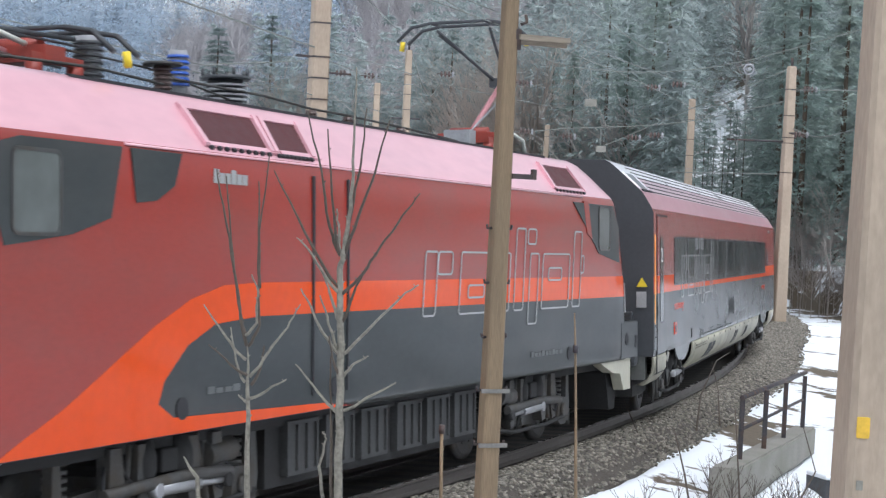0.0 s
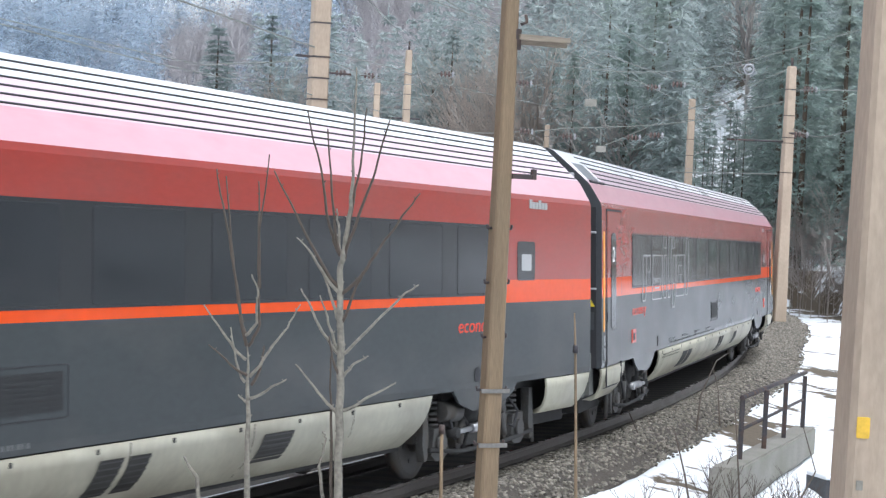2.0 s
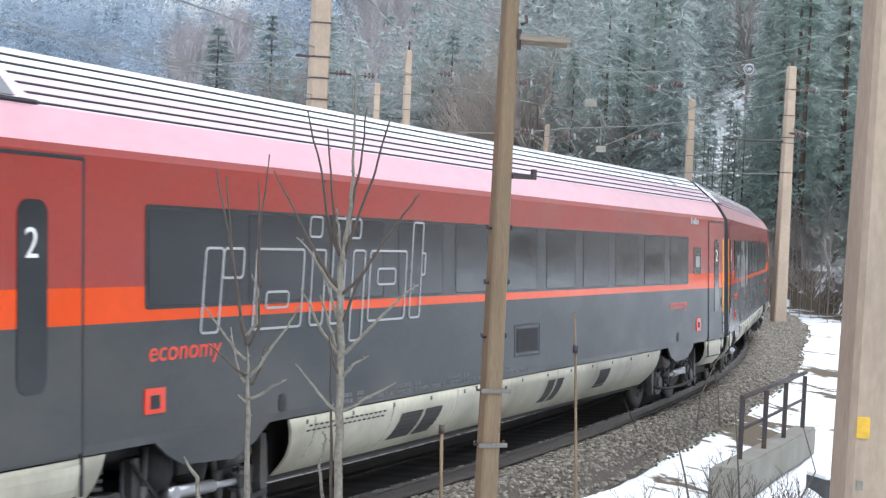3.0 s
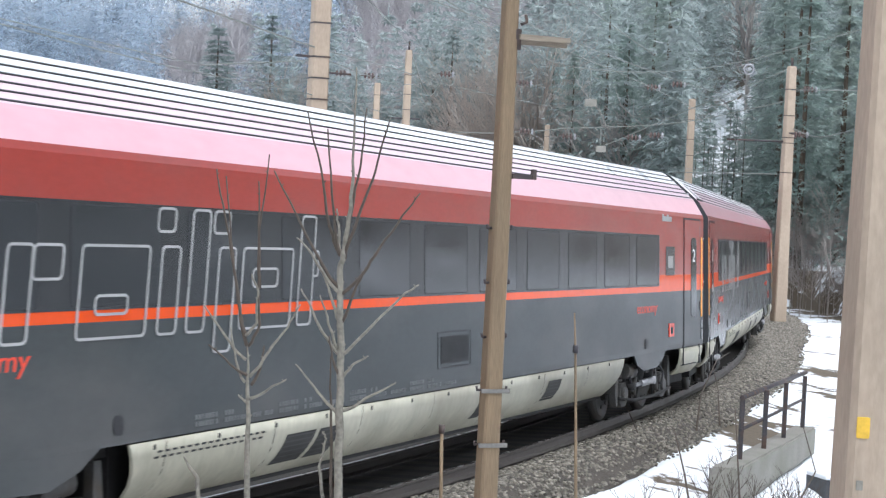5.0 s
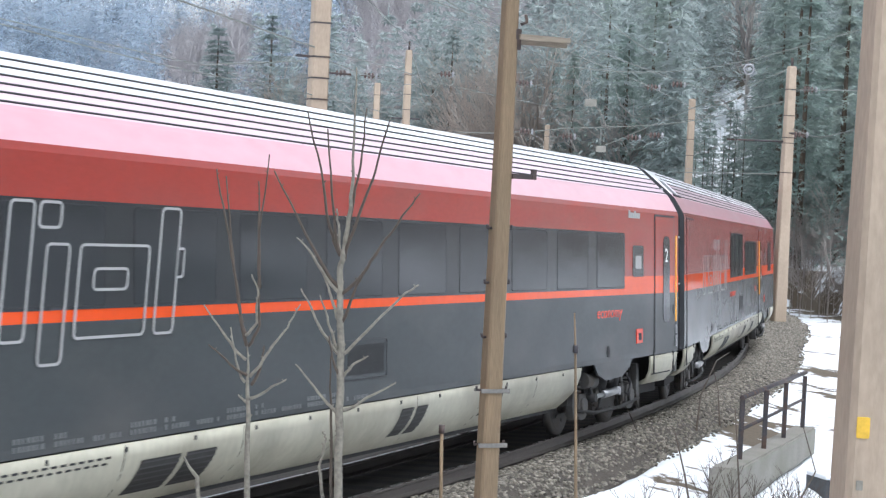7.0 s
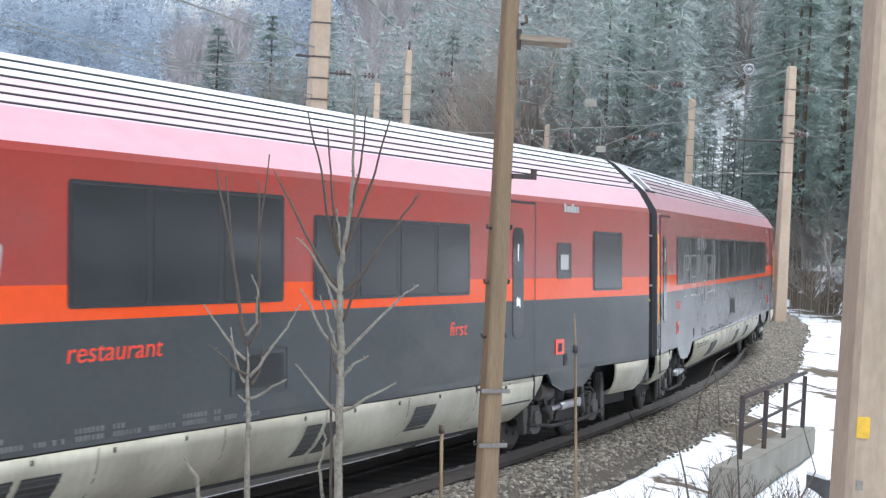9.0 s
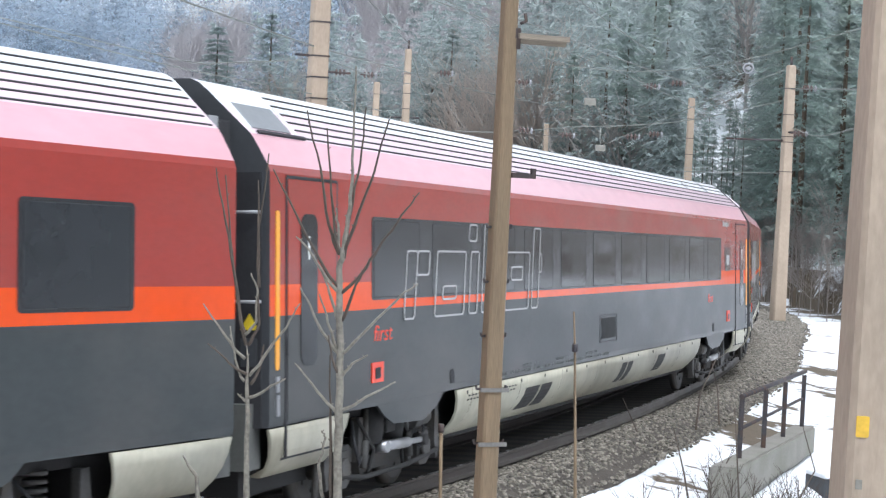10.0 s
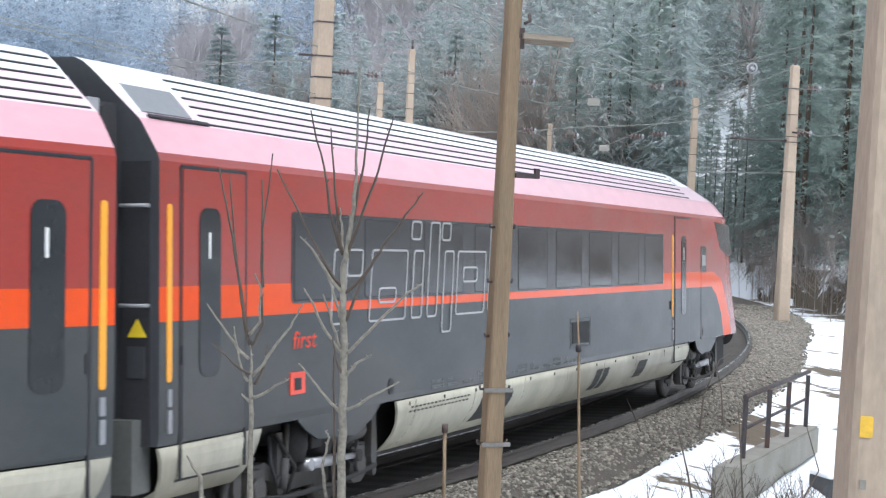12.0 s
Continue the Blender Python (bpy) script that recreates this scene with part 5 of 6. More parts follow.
def build_masts():
    a = mast(-3.15, 42, -0.9, 8.6, 0.46, 0.40, "tall beige concrete mast with iron bands", 20, (6.2, 5.7, 7.0, 7.6, 5.2))
    arm(a, (-3.7, 42, 6.22), (-2.9, 42, 6.2), 0.03)
    arm(a, (-3.1, 42, 5.85), (-2.4, 42.4, 5.85), 0.025)
    b = mast(-2.25, 92, -2.0, 10.3, 0.50, 0.30, "beige concrete mast with a pointed iron top", 15, (9.0, 8.0, 7.2))
    arm(b, (-2.25, 92, 10.3), (-2.25, 92, 10.75), 0.05, "finial")
    arm(b, (-3.0, 92, 6.75), (-1.5, 92, 6.75), 0.04)
    mast(-4.55, 110, -2.4, 9.55, 0.5, 0.36, "slim pale concrete mast behind the line", 10, (8.8,))
    d = mast(15.0, 110, -2.4, 9.5, 0.5, 0.36, "pale concrete mast in front of the conifers", 8, (8.2, 7.0, 6.0))
    mast(8.3, 150, -3.0, 9.0, 0.52, 0.38, "slim pale concrete mast far round the curve", 5, (8.0,))
    c = mast(15.5, 81, -2.1, 9.56, 0.60, 0.36, "beige concrete mast beside the snowy path", 12, (8.5, 6.3, 6.05, 4.7, 7.3))
    arm(c, (15.5, 81, 9.5), (15.5, 81, 9.95), 0.06, "finial")
    arm(c, (15.4, 81, 6.12), (12.7, 81, 6.1), 0.045)
    arm(c, (15.5, 80.8, 6.5), (16.2, 80, 6.5), 0.04)
    # the near mast
    e = mast(2.735, 11, 0.2, 7.6, 0.44, 0.275, "thick beige concrete mast with a yellow tag", 3, ())
    bm = bmesh.new()
    prism_xz(bm, rounded(-0.165, -0.085, 1.65, 1.78, 0.008, 3), -0.212, -0.190)
    part("tag", bm, WARN_TAG, e, "plain yellow tag")
    bm = bmesh.new()
    prism_xz(bm, rounded(-0.15, -0.11, 1.33, 1.39, 0.005, 3), -0.217, -0.19)
    part("clip", bm, WALLCON, e)
    # the timber pole with climbing steps
    p = empty("timber_pole", "weathered brown squared timber pole with climbing steps", "pole")
    p.matrix_basis = pose(0.375, 12, -0.45, 0, 0, 24)
    bm = bmesh.new()
    rings = []
    for z, w in ((0, 0.140), (1.6, 0.130), (3.4, 0.114), (5.3, 0.094), (6.6, 0.088)):
        u, c = w / 2, w * 0.12
        pts = [(u - c, u), (-u + c, u), (-u, u - c), (-u, -u + c), (-u + c, -u), (u - c, -u), (u, -u + c), (u, u - c)]
        rings.append([bm.verts.new((q + noise.noise(Vector((z, 1, 0))) * 0.008, r, z)) for q, r in pts])
    for u, v in zip(rings, rings[1:]):
        for k in range(8):
            bm.faces.new((u[k], u[(k + 1) % 8], v[(k + 1) % 8], v[k]))
    bm.faces.new(rings[-1])
    bmesh.ops.recalc_face_normals(bm, faces=bm.faces)
    part("shaft", bm, WOOD, p)
    for i, z in enumerate((3.0, 2.63, 2.26, 1.9, 1.53)):
        for s in (-1, 1):
            bm = bmesh.new()
            ln = 0.055 if i < 3 else 0.08
            q = s * 0.052
            tube(bm, [(q, 0.0, z + 0.45), (q + s * ln * 0.7, 0, z + 0.45), (q + s * ln * 0.75, 0, z + 0.475)], 0.010, 6)
            part("climbing_step", bm, RUST, p)
        if i > 2:
            bm = bmesh.new()
            box(bm, -0.105, 0.105, -0.073, -0.058, z + 0.435, z + 0.463)
            part("step_bar", bm, STEPIRON, p, "grey iron step bracket")
    bm = bmesh.new()
    for dz in (0, 0.05):
        box(bm, 0.05, 0.43, -0.03 - dz, 0.0 - dz, 4.70 + dz * 0.6, 4.735 + dz * 0.6)
    part("cross_arm", bm, GREYWOOD, p, "short greyed timber cross-arm")
    bm = bmesh.new()
    box(bm, 0.03, 0.07, -0.05, 0.05, 4.66, 4.80)
    tube(bm, [(0.06, -0.06, 4.83), (0.1, -0.06, 4.85), (0.09, -0.06, 4.9)], 0.012, 6)
    part("arm_plate", bm, RUST, p)
    bm = bmesh.new()
    box(bm, 0.04, 0.20, -0.09, -0.065, 3.79, 3.825)
    box(bm, 0.185, 0.215, -0.095, -0.06, 3.79, 3.86)
    part("iron_hook", bm, RUST, p)


STEPIRON = material("step_iron_grey", (0.2, 0.19, 0.175), 0.55, metal=0.3, var=0.3, scale=9)
WARN_TAG = material("tag_yellow", (0.72, 0.44, 0.05), 0.6, var=0.15, scale=12)


def build_railing():
    """Culvert head wall with an iron railing."""
    a, b = Vector((4.30, 25.93, -0.66)), Vector((7.03, 33.4, -0.92))
    d = (b - a)
    ang = math.degrees(math.atan2(d.y, d.x))
    ln = math.hypot(d.x, d.y)
    w = empty("culvert_wall", "stained grey concrete culvert head wall", "wall")
    w.matrix_basis = pose(a.x, a.y, a.z, 0, -math.degrees(math.asin(d.z / d.length)), ang)
    bm = bmesh.new()
    box(bm, 0, ln, -0.19, 0.22, -0.52, 0.0)
    bmesh.ops.recalc_face_normals(bm, faces=bm.faces)
    bmesh.ops.bevel(bm, geom=bm.edges[:], offset=0.03, segments=2, affect="EDGES")
    part("coping", bm, WALLCON, w)
    bm = bmesh.new()
    box(bm, 0.3, ln - 0.4, -0.11, 0.15, -2.4, -0.52)
    part("wall_body", bm, WALLCON, w)
    r = empty("railing", "dark rusty iron railing on the culvert wall", "railing")
    posts = [(4.73, 27.2, -0.70), (5.42, 28.95, -0.77), (6.13, 30.95, -0.84), (6.90, 33.10, -0.91)]
    for x, y, z in posts:
        bm = bmesh.new()
        box(bm, x - 0.035, x + 0.035, y - 0.035, y + 0.035, z - 0.12, z + 0.97)
        part("post", bm, RUST, r)
    for dz, rr in ((0.96, 0.04), (0.46, 0.028)):
        bm = bmesh.new()
        p0, p1 = Vector(posts[0]) + Vector((-0.03, -0.1, dz)), Vector(posts[-1]) + Vector((0.06, 0.22, dz + 0.06))
        tube(bm, [p0, (p0 + p1) / 2, p1], rr, 6)
        part("rail_bar", bm, RUST, r)
    m = empty("drain_box", "low dark concrete drain box with a snow cap", "drain")
    m.matrix_basis = pose(6.75, 29.6, -1.9, 0, 0, 20)
    bm = bmesh.new()
    box(bm, -0.35, 0.6, -0.3, 0.3, -0.4, 0.62)
    part("box_body", bm, ENDGREY, m)
    bm = cut_box(-0.36, 0.61, -0.31, 0.31, 0.62, 0.70, 0.03)
    part("snow_cap", bm, SNOWCAP, m)


SNOWCAP = material("clean_snow", (0.86, 0.88, 0.91), 0.8, var=0.04, scale=5)


def rod(name, label, pts, r, cap):
    m = empty(name, label, "marker rod")
    base = Vector(pts[-1])
    m.matrix_basis = Matrix.Translation(base)
    bm = bmesh.new()
    tube(bm, [Vector(p) - base for p in pts[::-1]], r, 8)
    part("stem", bm, WOOD, m)
    bm = bmesh.new()
    t = Vector(pts[cap]) - base
    tube(bm, [t + Vector((0, 0, -0.03)), t + Vector((0, 0, 0.05))], [r * 1.7 if isinstance(r, float) else 0.03] * 2, 8)
    part("collar", bm, RUST, m)


build_masts()
build_railing()
rod("marker_rod", "thin grey-brown marker rod in the ballast edge", [(1.37, 18.0, 2.05), (1.40, 18.0, 1.67), (1.48, 18.0, 0.15), (1.5, 18.0, -1.2)], [0.019, 0.018, 0.012, 0.007], 1)
rod("stake", "short weathered wooden stake near the track", [(0.07, 16.5, 0.99), (0.09, 16.5, 0.44), (0.12, 16.5, -1.0)], 0.017, 0)

# ---------- saplings ----------
SAP_A = [
    [(-0.732, 1.984), (-0.745, 2.419), (-0.757, 2.592)],
    [(-0.759, 2.592), (-0.797, 2.734), (-0.855, 3.019), (-0.901, 3.189), (-0.924, 3.288)],
    [(-0.764, 2.632), (-0.790, 2.703), (-0.836, 2.934), (-0.887, 3.261)],
    [(-0.764, 2.635), (-0.725, 2.687), (-0.720, 2.810), (-0.748, 2.880)],
    [(-0.752, 2.592), (-0.710, 2.681), (-0.718, 2.824), (-0.723, 3.054), (-0.695, 3.354)],
    [(-0.751, 2.477), (-0.818, 2.517), (-0.909, 2.592)],
    [(-0.760, 2.537), (-0.829, 2.603), (-0.890, 2.675), (-0.944, 2.744)],
    [(-0.759, 2.448), (-0.787, 2.490), (-0.826, 2.664)],
    [(-0.743, 2.470), (-0.670, 2.579), (-0.602, 2.672), (-0.553, 2.768)],
    [(-0.735, 2.437), (-0.696, 2.520), (-0.692, 2.595)],
    [(-0.740, 2.383), (-0.649, 2.436), (-0.596, 2.467)],
    [(-0.718, 2.824), (-0.733, 3.025), (-0.744, 3.247)],
    [(-0.749, 2.369), (-0.785, 2.396)],
]
SAP_B = [
    [(-0.343, 2.092), (-0.352, 2.415), (-0.362, 2.736), (-0.373, 2.936), (-0.362, 3.017), (-0.346, 3.164), (-0.345, 3.337), (-0.348, 3.682)],
    [(-0.376, 2.989), (-0.423, 3.094), (-0.469, 3.305), (-0.529, 3.517)],
    [(-0.376, 2.992), (-0.408, 3.135), (-0.444, 3.452)],
    [(-0.376, 3.003), (-0.387, 3.082), (-0.397, 3.162)],
    [(-0.360, 2.977), (-0.346, 3.151), (-0.321, 3.325), (-0.307, 3.536)],
    [(-0.364, 2.993), (-0.312, 3.139), (-0.260, 3.301), (-0.213, 3.490)],
    [(-0.369, 2.848), (-0.435, 2.920), (-0.485, 2.998), (-0.537, 3.048)],
    [(-0.362, 2.850), (-0.289, 2.927), (-0.233, 3.023), (-0.152, 3.147), (-0.093, 3.232)],
    [(-0.364, 2.739), (-0.408, 2.854), (-0.438, 2.920)],
    [(-0.358, 2.747), (-0.319, 2.859), (-0.277, 2.954)],
]
SAP_B += [
    [(-0.360, 2.623), (-0.425, 2.706), (-0.476, 2.798), (-0.512, 2.863)],
    [(-0.360, 2.627), (-0.406, 2.734), (-0.445, 2.839)],
    [(-0.355, 2.624), (-0.291, 2.686), (-0.209, 2.784), (-0.126, 2.868), (-0.081, 2.900)],
    [(-0.353, 2.536), (-0.380, 2.588), (-0.401, 2.694)],
    [(-0.351, 2.539), (-0.313, 2.591), (-0.255, 2.628)],
    [(-0.353, 2.408), (-0.399, 2.440), (-0.470, 2.517), (-0.526, 2.577)],
    [(-0.350, 2.415), (-0.254, 2.467), (-0.150, 2.526)],
    [(-0.367, 2.090), (-0.384, 2.387), (-0.396, 2.614)],
    [(-0.397, 2.089), (-0.416, 2.211), (-0.394, 2.319), (-0.408, 2.345)],
    [(-0.373, 2.869), (-0.508, 3.063), (-0.638, 3.290)],
]


def sapling(name, label, branches, y, foot, stout=0.018):
    m = empty(name, label, "sapling")
    bx = branches[0][0][0]
    m.matrix_basis = Matrix.Translation((bx, y, foot))
    rnd = random.Random(len(branches))
    for i, b in enumerate(branches):
        pts = [Vector((x - bx, 0, z - foot)) for x, z in b]
        if i == 0:
            pts = [Vector((0.0, 0, -0.1))] + pts
            rad = [stout * (1 - 0.84 * (k / (len(pts) - 1)) ** 1.2) for k in range(len(pts))]
        else:
            # branches leave the stem towards all sides
            sw = rnd.uniform(-0.25, 0.25)
            for k in range(1, len(pts)):
                pts[k].y += sw * (pts[k] - pts[0]).length
            rad = [0.0072 - 0.0046 * k / (len(pts) - 1) for k in range(len(pts))]
        fine = []
        for k in range(len(pts) - 1):
            for j in range(4):
                f = j / 4
                p = pts[k].lerp(pts[k + 1], f)
                if i and k == 0:
                    p.z -= 0.07 * f * (1 - f) * 4 * (pts[1] - pts[0]).length
                wob = 0.0035 if 0 < k + j else 0
                fine.append((p + Vector((rnd.uniform(-wob, wob), rnd.uniform(-wob, wob), 0)), rad[k] + (rad[k + 1] - rad[k]) * f))
        fine.append((pts[-1], rad[-1]))
        bm = bmesh.new()
        tube(bm, [p for p, _ in fine], [r for _, r in fine], 7)
        for k in range(3, len(fine) - 1, 4):
            p, r = fine[k]
            q = p + Vector((rnd.choice((-1, 1)) * (r + 0.004), 0, 0.009))
            tube(bm, [p, q], [r * 0.7, 0.002], 4)
        if i == 0:
            part("stem", bm, BARK, m)
        else:
            part("branch", bm, TWIG if b[-1][1] > 3.2 or i % 4 == 1 else BARK, m)


sapling("sapling", "young bare forked tree with grey bark", SAP_A, 7.0, 0.45, 0.0165)
sapling("sapling", "young bare tree with a straight pale stem", SAP_B, 6.5, 0.6)
sapling("sapling", "single bare bent shoot beside the young trees", [[(-0.90, 1.7), (-0.935, 2.06), (-0.99, 2.14)], [(-0.92, 1.9), (-0.955, 1.95)]], 7.0, 0.5)

for label, pts in (("long bare bramble arching beside the rail", [(4.9, 33.0, -1.1), (5.1, 34.0, -0.5), (5.6, 35.5, 0.05), (6.1, 37.0, 0.1)]),
                   ("thin bare shoot bent towards the rail", [(5.6, 34.6, -1.2), (5.75, 36.0, -0.6), (5.9, 38.0, -0.2)]),
                   ("thin bare shoot by the ballast", [(3.6, 29.0, -1.1), (3.45, 30.2, -0.7), (3.3, 31.0, -0.3)]),
                   ("bare curved stem before the culvert wall", [(4.9, 26.0, -1.9), (5.5, 26.6, -1.35), (6.0, 27.6, -0.9), (5.9, 28.2, -0.3)]),
                   ("bare upright stem before the culvert wall", [(4.55, 25.6, -1.9), (4.5, 25.8, -0.9), (4.42, 26.0, 0.2)]),
                   ("bare upright stem in the snowy verge", [(3.7, 24.6, -1.4), (3.55, 24.8, -0.6), (3.4, 25.0, 0.0)])):
    bm = bmesh.new()
    tube(bm, pts, [0.02 - 0.013 * k / (len(pts) - 1) for k in range(len(pts))], 6)
    tagged(obj("bramble", bm, TWIG), label, "bramble", "brambles by the track")

# ---------- wires ----------
WIRES = [
    [(16.40, 70.00, 10.40), (12.24, 74.00, 9.16), (9.21, 78.00, 8.80), (5.61, 80.00, 8.96), (2.87, 70.00, 8.93), (-0.68, 60.00, 9.78)],
    [(-4.92, 30.00, 6.28), (-3.22, 42.00, 6.42), (-1.92, 55.00, 6.90), (-0.18, 70.00, 7.33), (3.61, 85.00, 7.58), (7.70, 95.00, 7.66), (14.62, 108.00, 8.03)],
    [(-7.86, 30.00, 5.70), (-5.73, 36.00, 5.45), (-3.17, 42.00, 5.29), (-1.52, 50.00, 5.23)],
    [(-9.18, 35.00, 6.21), (-5.99, 40.00, 5.81), (-5.22, 41.00, 5.88), (-3.61, 42.00, 6.09), (-3.19, 42.00, 6.21)],
    [(15.53, 81.00, 8.48), (14.98, 70.00, 7.84), (14.28, 60.00, 7.24)],
    [(12.69, 81.00, 6.09), (15.27, 81.00, 6.17)],
    [(15.68, 81.00, 6.73), (15.69, 75.00, 6.17), (15.43, 65.00, 6.31)],
    [(3.62, 90.00, 6.22), (6.03, 92.00, 6.63), (12.26, 95.00, 7.34), (17.94, 95.00, 8.76)],
]
WIRES += [
    [(14.01, 110.00, 4.92), (15.23, 81.00, 4.62)],
    [(8.52, 100.00, 5.94), (9.57, 98.00, 6.47), (13.13, 95.00, 8.23), (17.72, 93.00, 10.37)],
    [(-3.06, 60.00, 9.57), (-2.62, 80.00, 10.34), (-2.17, 92.00, 10.42)],
    [(3.99, 60.00, 9.91), (5.87, 68.00, 9.89), (8.46, 74.00, 9.16)],
    [(-3.19, 42.00, 6.21), (-2.75, 60.00, 6.91), (-1.81, 80.00, 7.84), (-0.26, 92.00, 9.14)],
    [(0.17, 90.00, 6.11), (2.18, 90.00, 6.15), (3.90, 90.00, 6.32)],
    [(6.25, 80.00, 8.99), (6.32, 80.00, 7.52)],
    [(8.13, 95.00, 6.83), (8.19, 95.00, 5.81)],
    [(-2.16, 92.00, 10.13), (-1.09, 92.00, 7.99), (-0.02, 92.00, 10.09)],
]
INSULATORS = [(3.31, 80.00, 8.14), (-0.26, 90.00, 9.01), (-2.75, 60.00, 6.91), (8.87, 78.00, 8.11), (15.75, 78.00, 8.35), (-2.78, 45.00, 6.03), (3.90, 90.00, 6.32), (6.20, 92.00, 6.23), (9.99, 96.00, 6.47), (15.66, 79.00, 6.39), (12.15, 95.00, 9.39), (11.20, 96.00, 6.65)]


def build_wires():
    for i, w in enumerate(WIRES):
        pts = [Vector(p) for p in w]
        bm = bmesh.new()
        if len(pts) > 2:
            fine = []
            ext = [pts[0] * 2 - pts[1]] + pts + [pts[-1] * 2 - pts[-2]]
            for k in range(1, len(ext) - 2):
                p0, p1, p2, p3 = ext[k - 1:k + 3]
                for j in range(5):
                    t = j / 5
                    fine.append(0.5 * (2 * p1 + (p2 - p0) * t + (2 * p0 - 5 * p1 + 4 * p2 - p3) * t * t + (3 * p1 - p0 - 3 * p2 + p3) * t ** 3))
            fine.append(pts[-1])
            pts = fine
        tube(bm, pts, 0.00022 * sum(p.y for p in pts) / len(pts) + 0.004, 5)
        tagged(obj("overhead_wire", bm, WIRE), "thin grey overhead line wire strung between masts", "wire", "overhead wires")
    for x, y, z in INSULATORS:
        k = y / 80
        ins = empty("line_insulator", "dark ribbed insulator with pale caps in the overhead line", "insulator", "line insulators")
        ins.matrix_basis = pose(x, y, z)
        bm = bmesh.new()
        tube(bm, [(-0.42 * k, 0, 0), (0.42 * k, 0, 0)], 0.022 * k, 6)
        part("rod", bm, GLASSINS, ins)
        for i in range(4):
            bm = bmesh.new()
            a = (-0.27 + i * 0.17) * k
            tube(bm, [(a, 0, 0), (a + 0.06 * k, 0, 0), (a + 0.11 * k, 0, 0)], [0.10 * k, 0.16 * k, 0.08 * k], 10)
            part("disc", bm, INSUL if i == 3 else GLASSINS, ins)
    for x, y, z in ((6.33, 80.0, 7.42), (8.19, 95.0, 5.75)):
        bm = cut_box(x - 0.27, x + 0.27, y - 0.12, y + 0.12, z - 0.18, z + 0.15, 0.03)
        box(bm, x - 0.06, x + 0.06, y - 0.16, y - 0.11, z - 0.19, z - 0.02)
        tagged(obj("hanging_weight", bm, WALLCON), "small pale box hanging from the overhead wire", "weight")
    bm = bmesh.new()
    ring = [(13.38 + 0.21 * math.cos(k * 0.3927), 80.0, 9.26 + 0.21 * math.sin(k * 0.3927)) for k in range(17)]
    tube(bm, ring, 0.05, 6)
    tube(bm, [(13.17, 80.0, 9.26), (13.59, 80.0, 9.26)], 0.03, 6)
    tube(bm, [(13.38, 79.85, 9.26), (13.38, 80.15, 9.26)], 0.09, 10)
    tagged(obj("tension_wheel", bm, INSUL), "round grey tension wheel in the overhead line", "wheel")
    # contact line over the track
    for up, r in ((6.22, 0.008), (7.3, 0.009)):
        bm = bmesh.new()
        pts = []
        for i in range(150):
            s = -120 + i * 2.6
            u = (s % 48) / 48
            sag = (0 if up < 7 else -0.9 * 4 * u * (1 - u))
            pts.append(on_track(s, 0.25 * (1 if int(s // 48) % 2 else -1) * (1 - 2 * u), up + sag))
        tube(bm, pts, r, 5)
        tagged(obj("contact_wire", bm, WIRE), "thin copper-grey contact line over the track", "wire", "overhead wires")


build_wires()


# ---------- trees ----------
def conifer_arrays(h, width, whorls, per, tufts, blades, size, seed, bare_foot=0.06):
    """Triangles of a conifer crown: whorls of boughs that carry tufts of short needle sprays."""
    rnd = random.Random(seed)
    v, f = [], []
    lop = [rnd.uniform(0.7, 1.2) for _ in range(9)]
    for i in range(whorls):
        fz = (i + rnd.random() * 0.8) / whorls
        z = h * (bare_foot + (0.99 - bare_foot) * fz)
        reach = width * (1 - fz) ** 0.75 * rnd.uniform(0.72, 1.08) + 0.2
        for k in range(per):
            if rnd.random() < 0.1:
                continue
            a = 6.28319 * (k + rnd.random() * 0.9) / per + i * 1.3
            L = reach * rnd.uniform(0.6, 1.1) * lop[int(a * 9 / 6.28319) % 9]
            dx, dy = math.cos(a), math.sin(a)
            n = max(2, round(tufts * (0.35 + 0.65 * L / width)))
            for j in range(n):
                t = 0.15 + 0.85 * (j + rnd.random()) / n
                side = rnd.uniform(-0.3, 0.3) * L * (1.1 - 0.6 * t)
                px, py = dx * L * t - dy * side, dy * L * t + dx * side
                pz = z + L * (0.2 * t - 0.42 * t * t) + rnd.uniform(-0.1, 0.1)
                for _ in range(blades):
                    w = size * rnd.uniform(0.6, 1.35)
                    b = a + rnd.uniform(-1.5, 1.5)
                    up = rnd.uniform(-0.75, 0.45)
                    cx, cy, q = math.cos(b), math.sin(b), w * rnd.uniform(0.09, 0.2)
                    lift = rnd.uniform(-0.5, 0.5) * q
                    n0 = len(v)
                    v += [(px - cy * q, py + cx * q, pz + lift), (px + cy * q, py - cx * q, pz - lift), (px + cx * w, py + cy * w, pz + up * w)]
                    f.append((n0, n0 + 1, n0 + 2))
    n0 = len(v)
    v += [(0.12, 0, h * 0.93), (-0.1, 0.1, h * 0.93), (0, -0.1, h * 0.93), (0, 0, h * 1.02)]
    f += [(n0, n0 + 1, n0 + 3), (n0 + 1, n0 + 2, n0 + 3), (n0 + 2, n0, n0 + 3)]
    return v, f


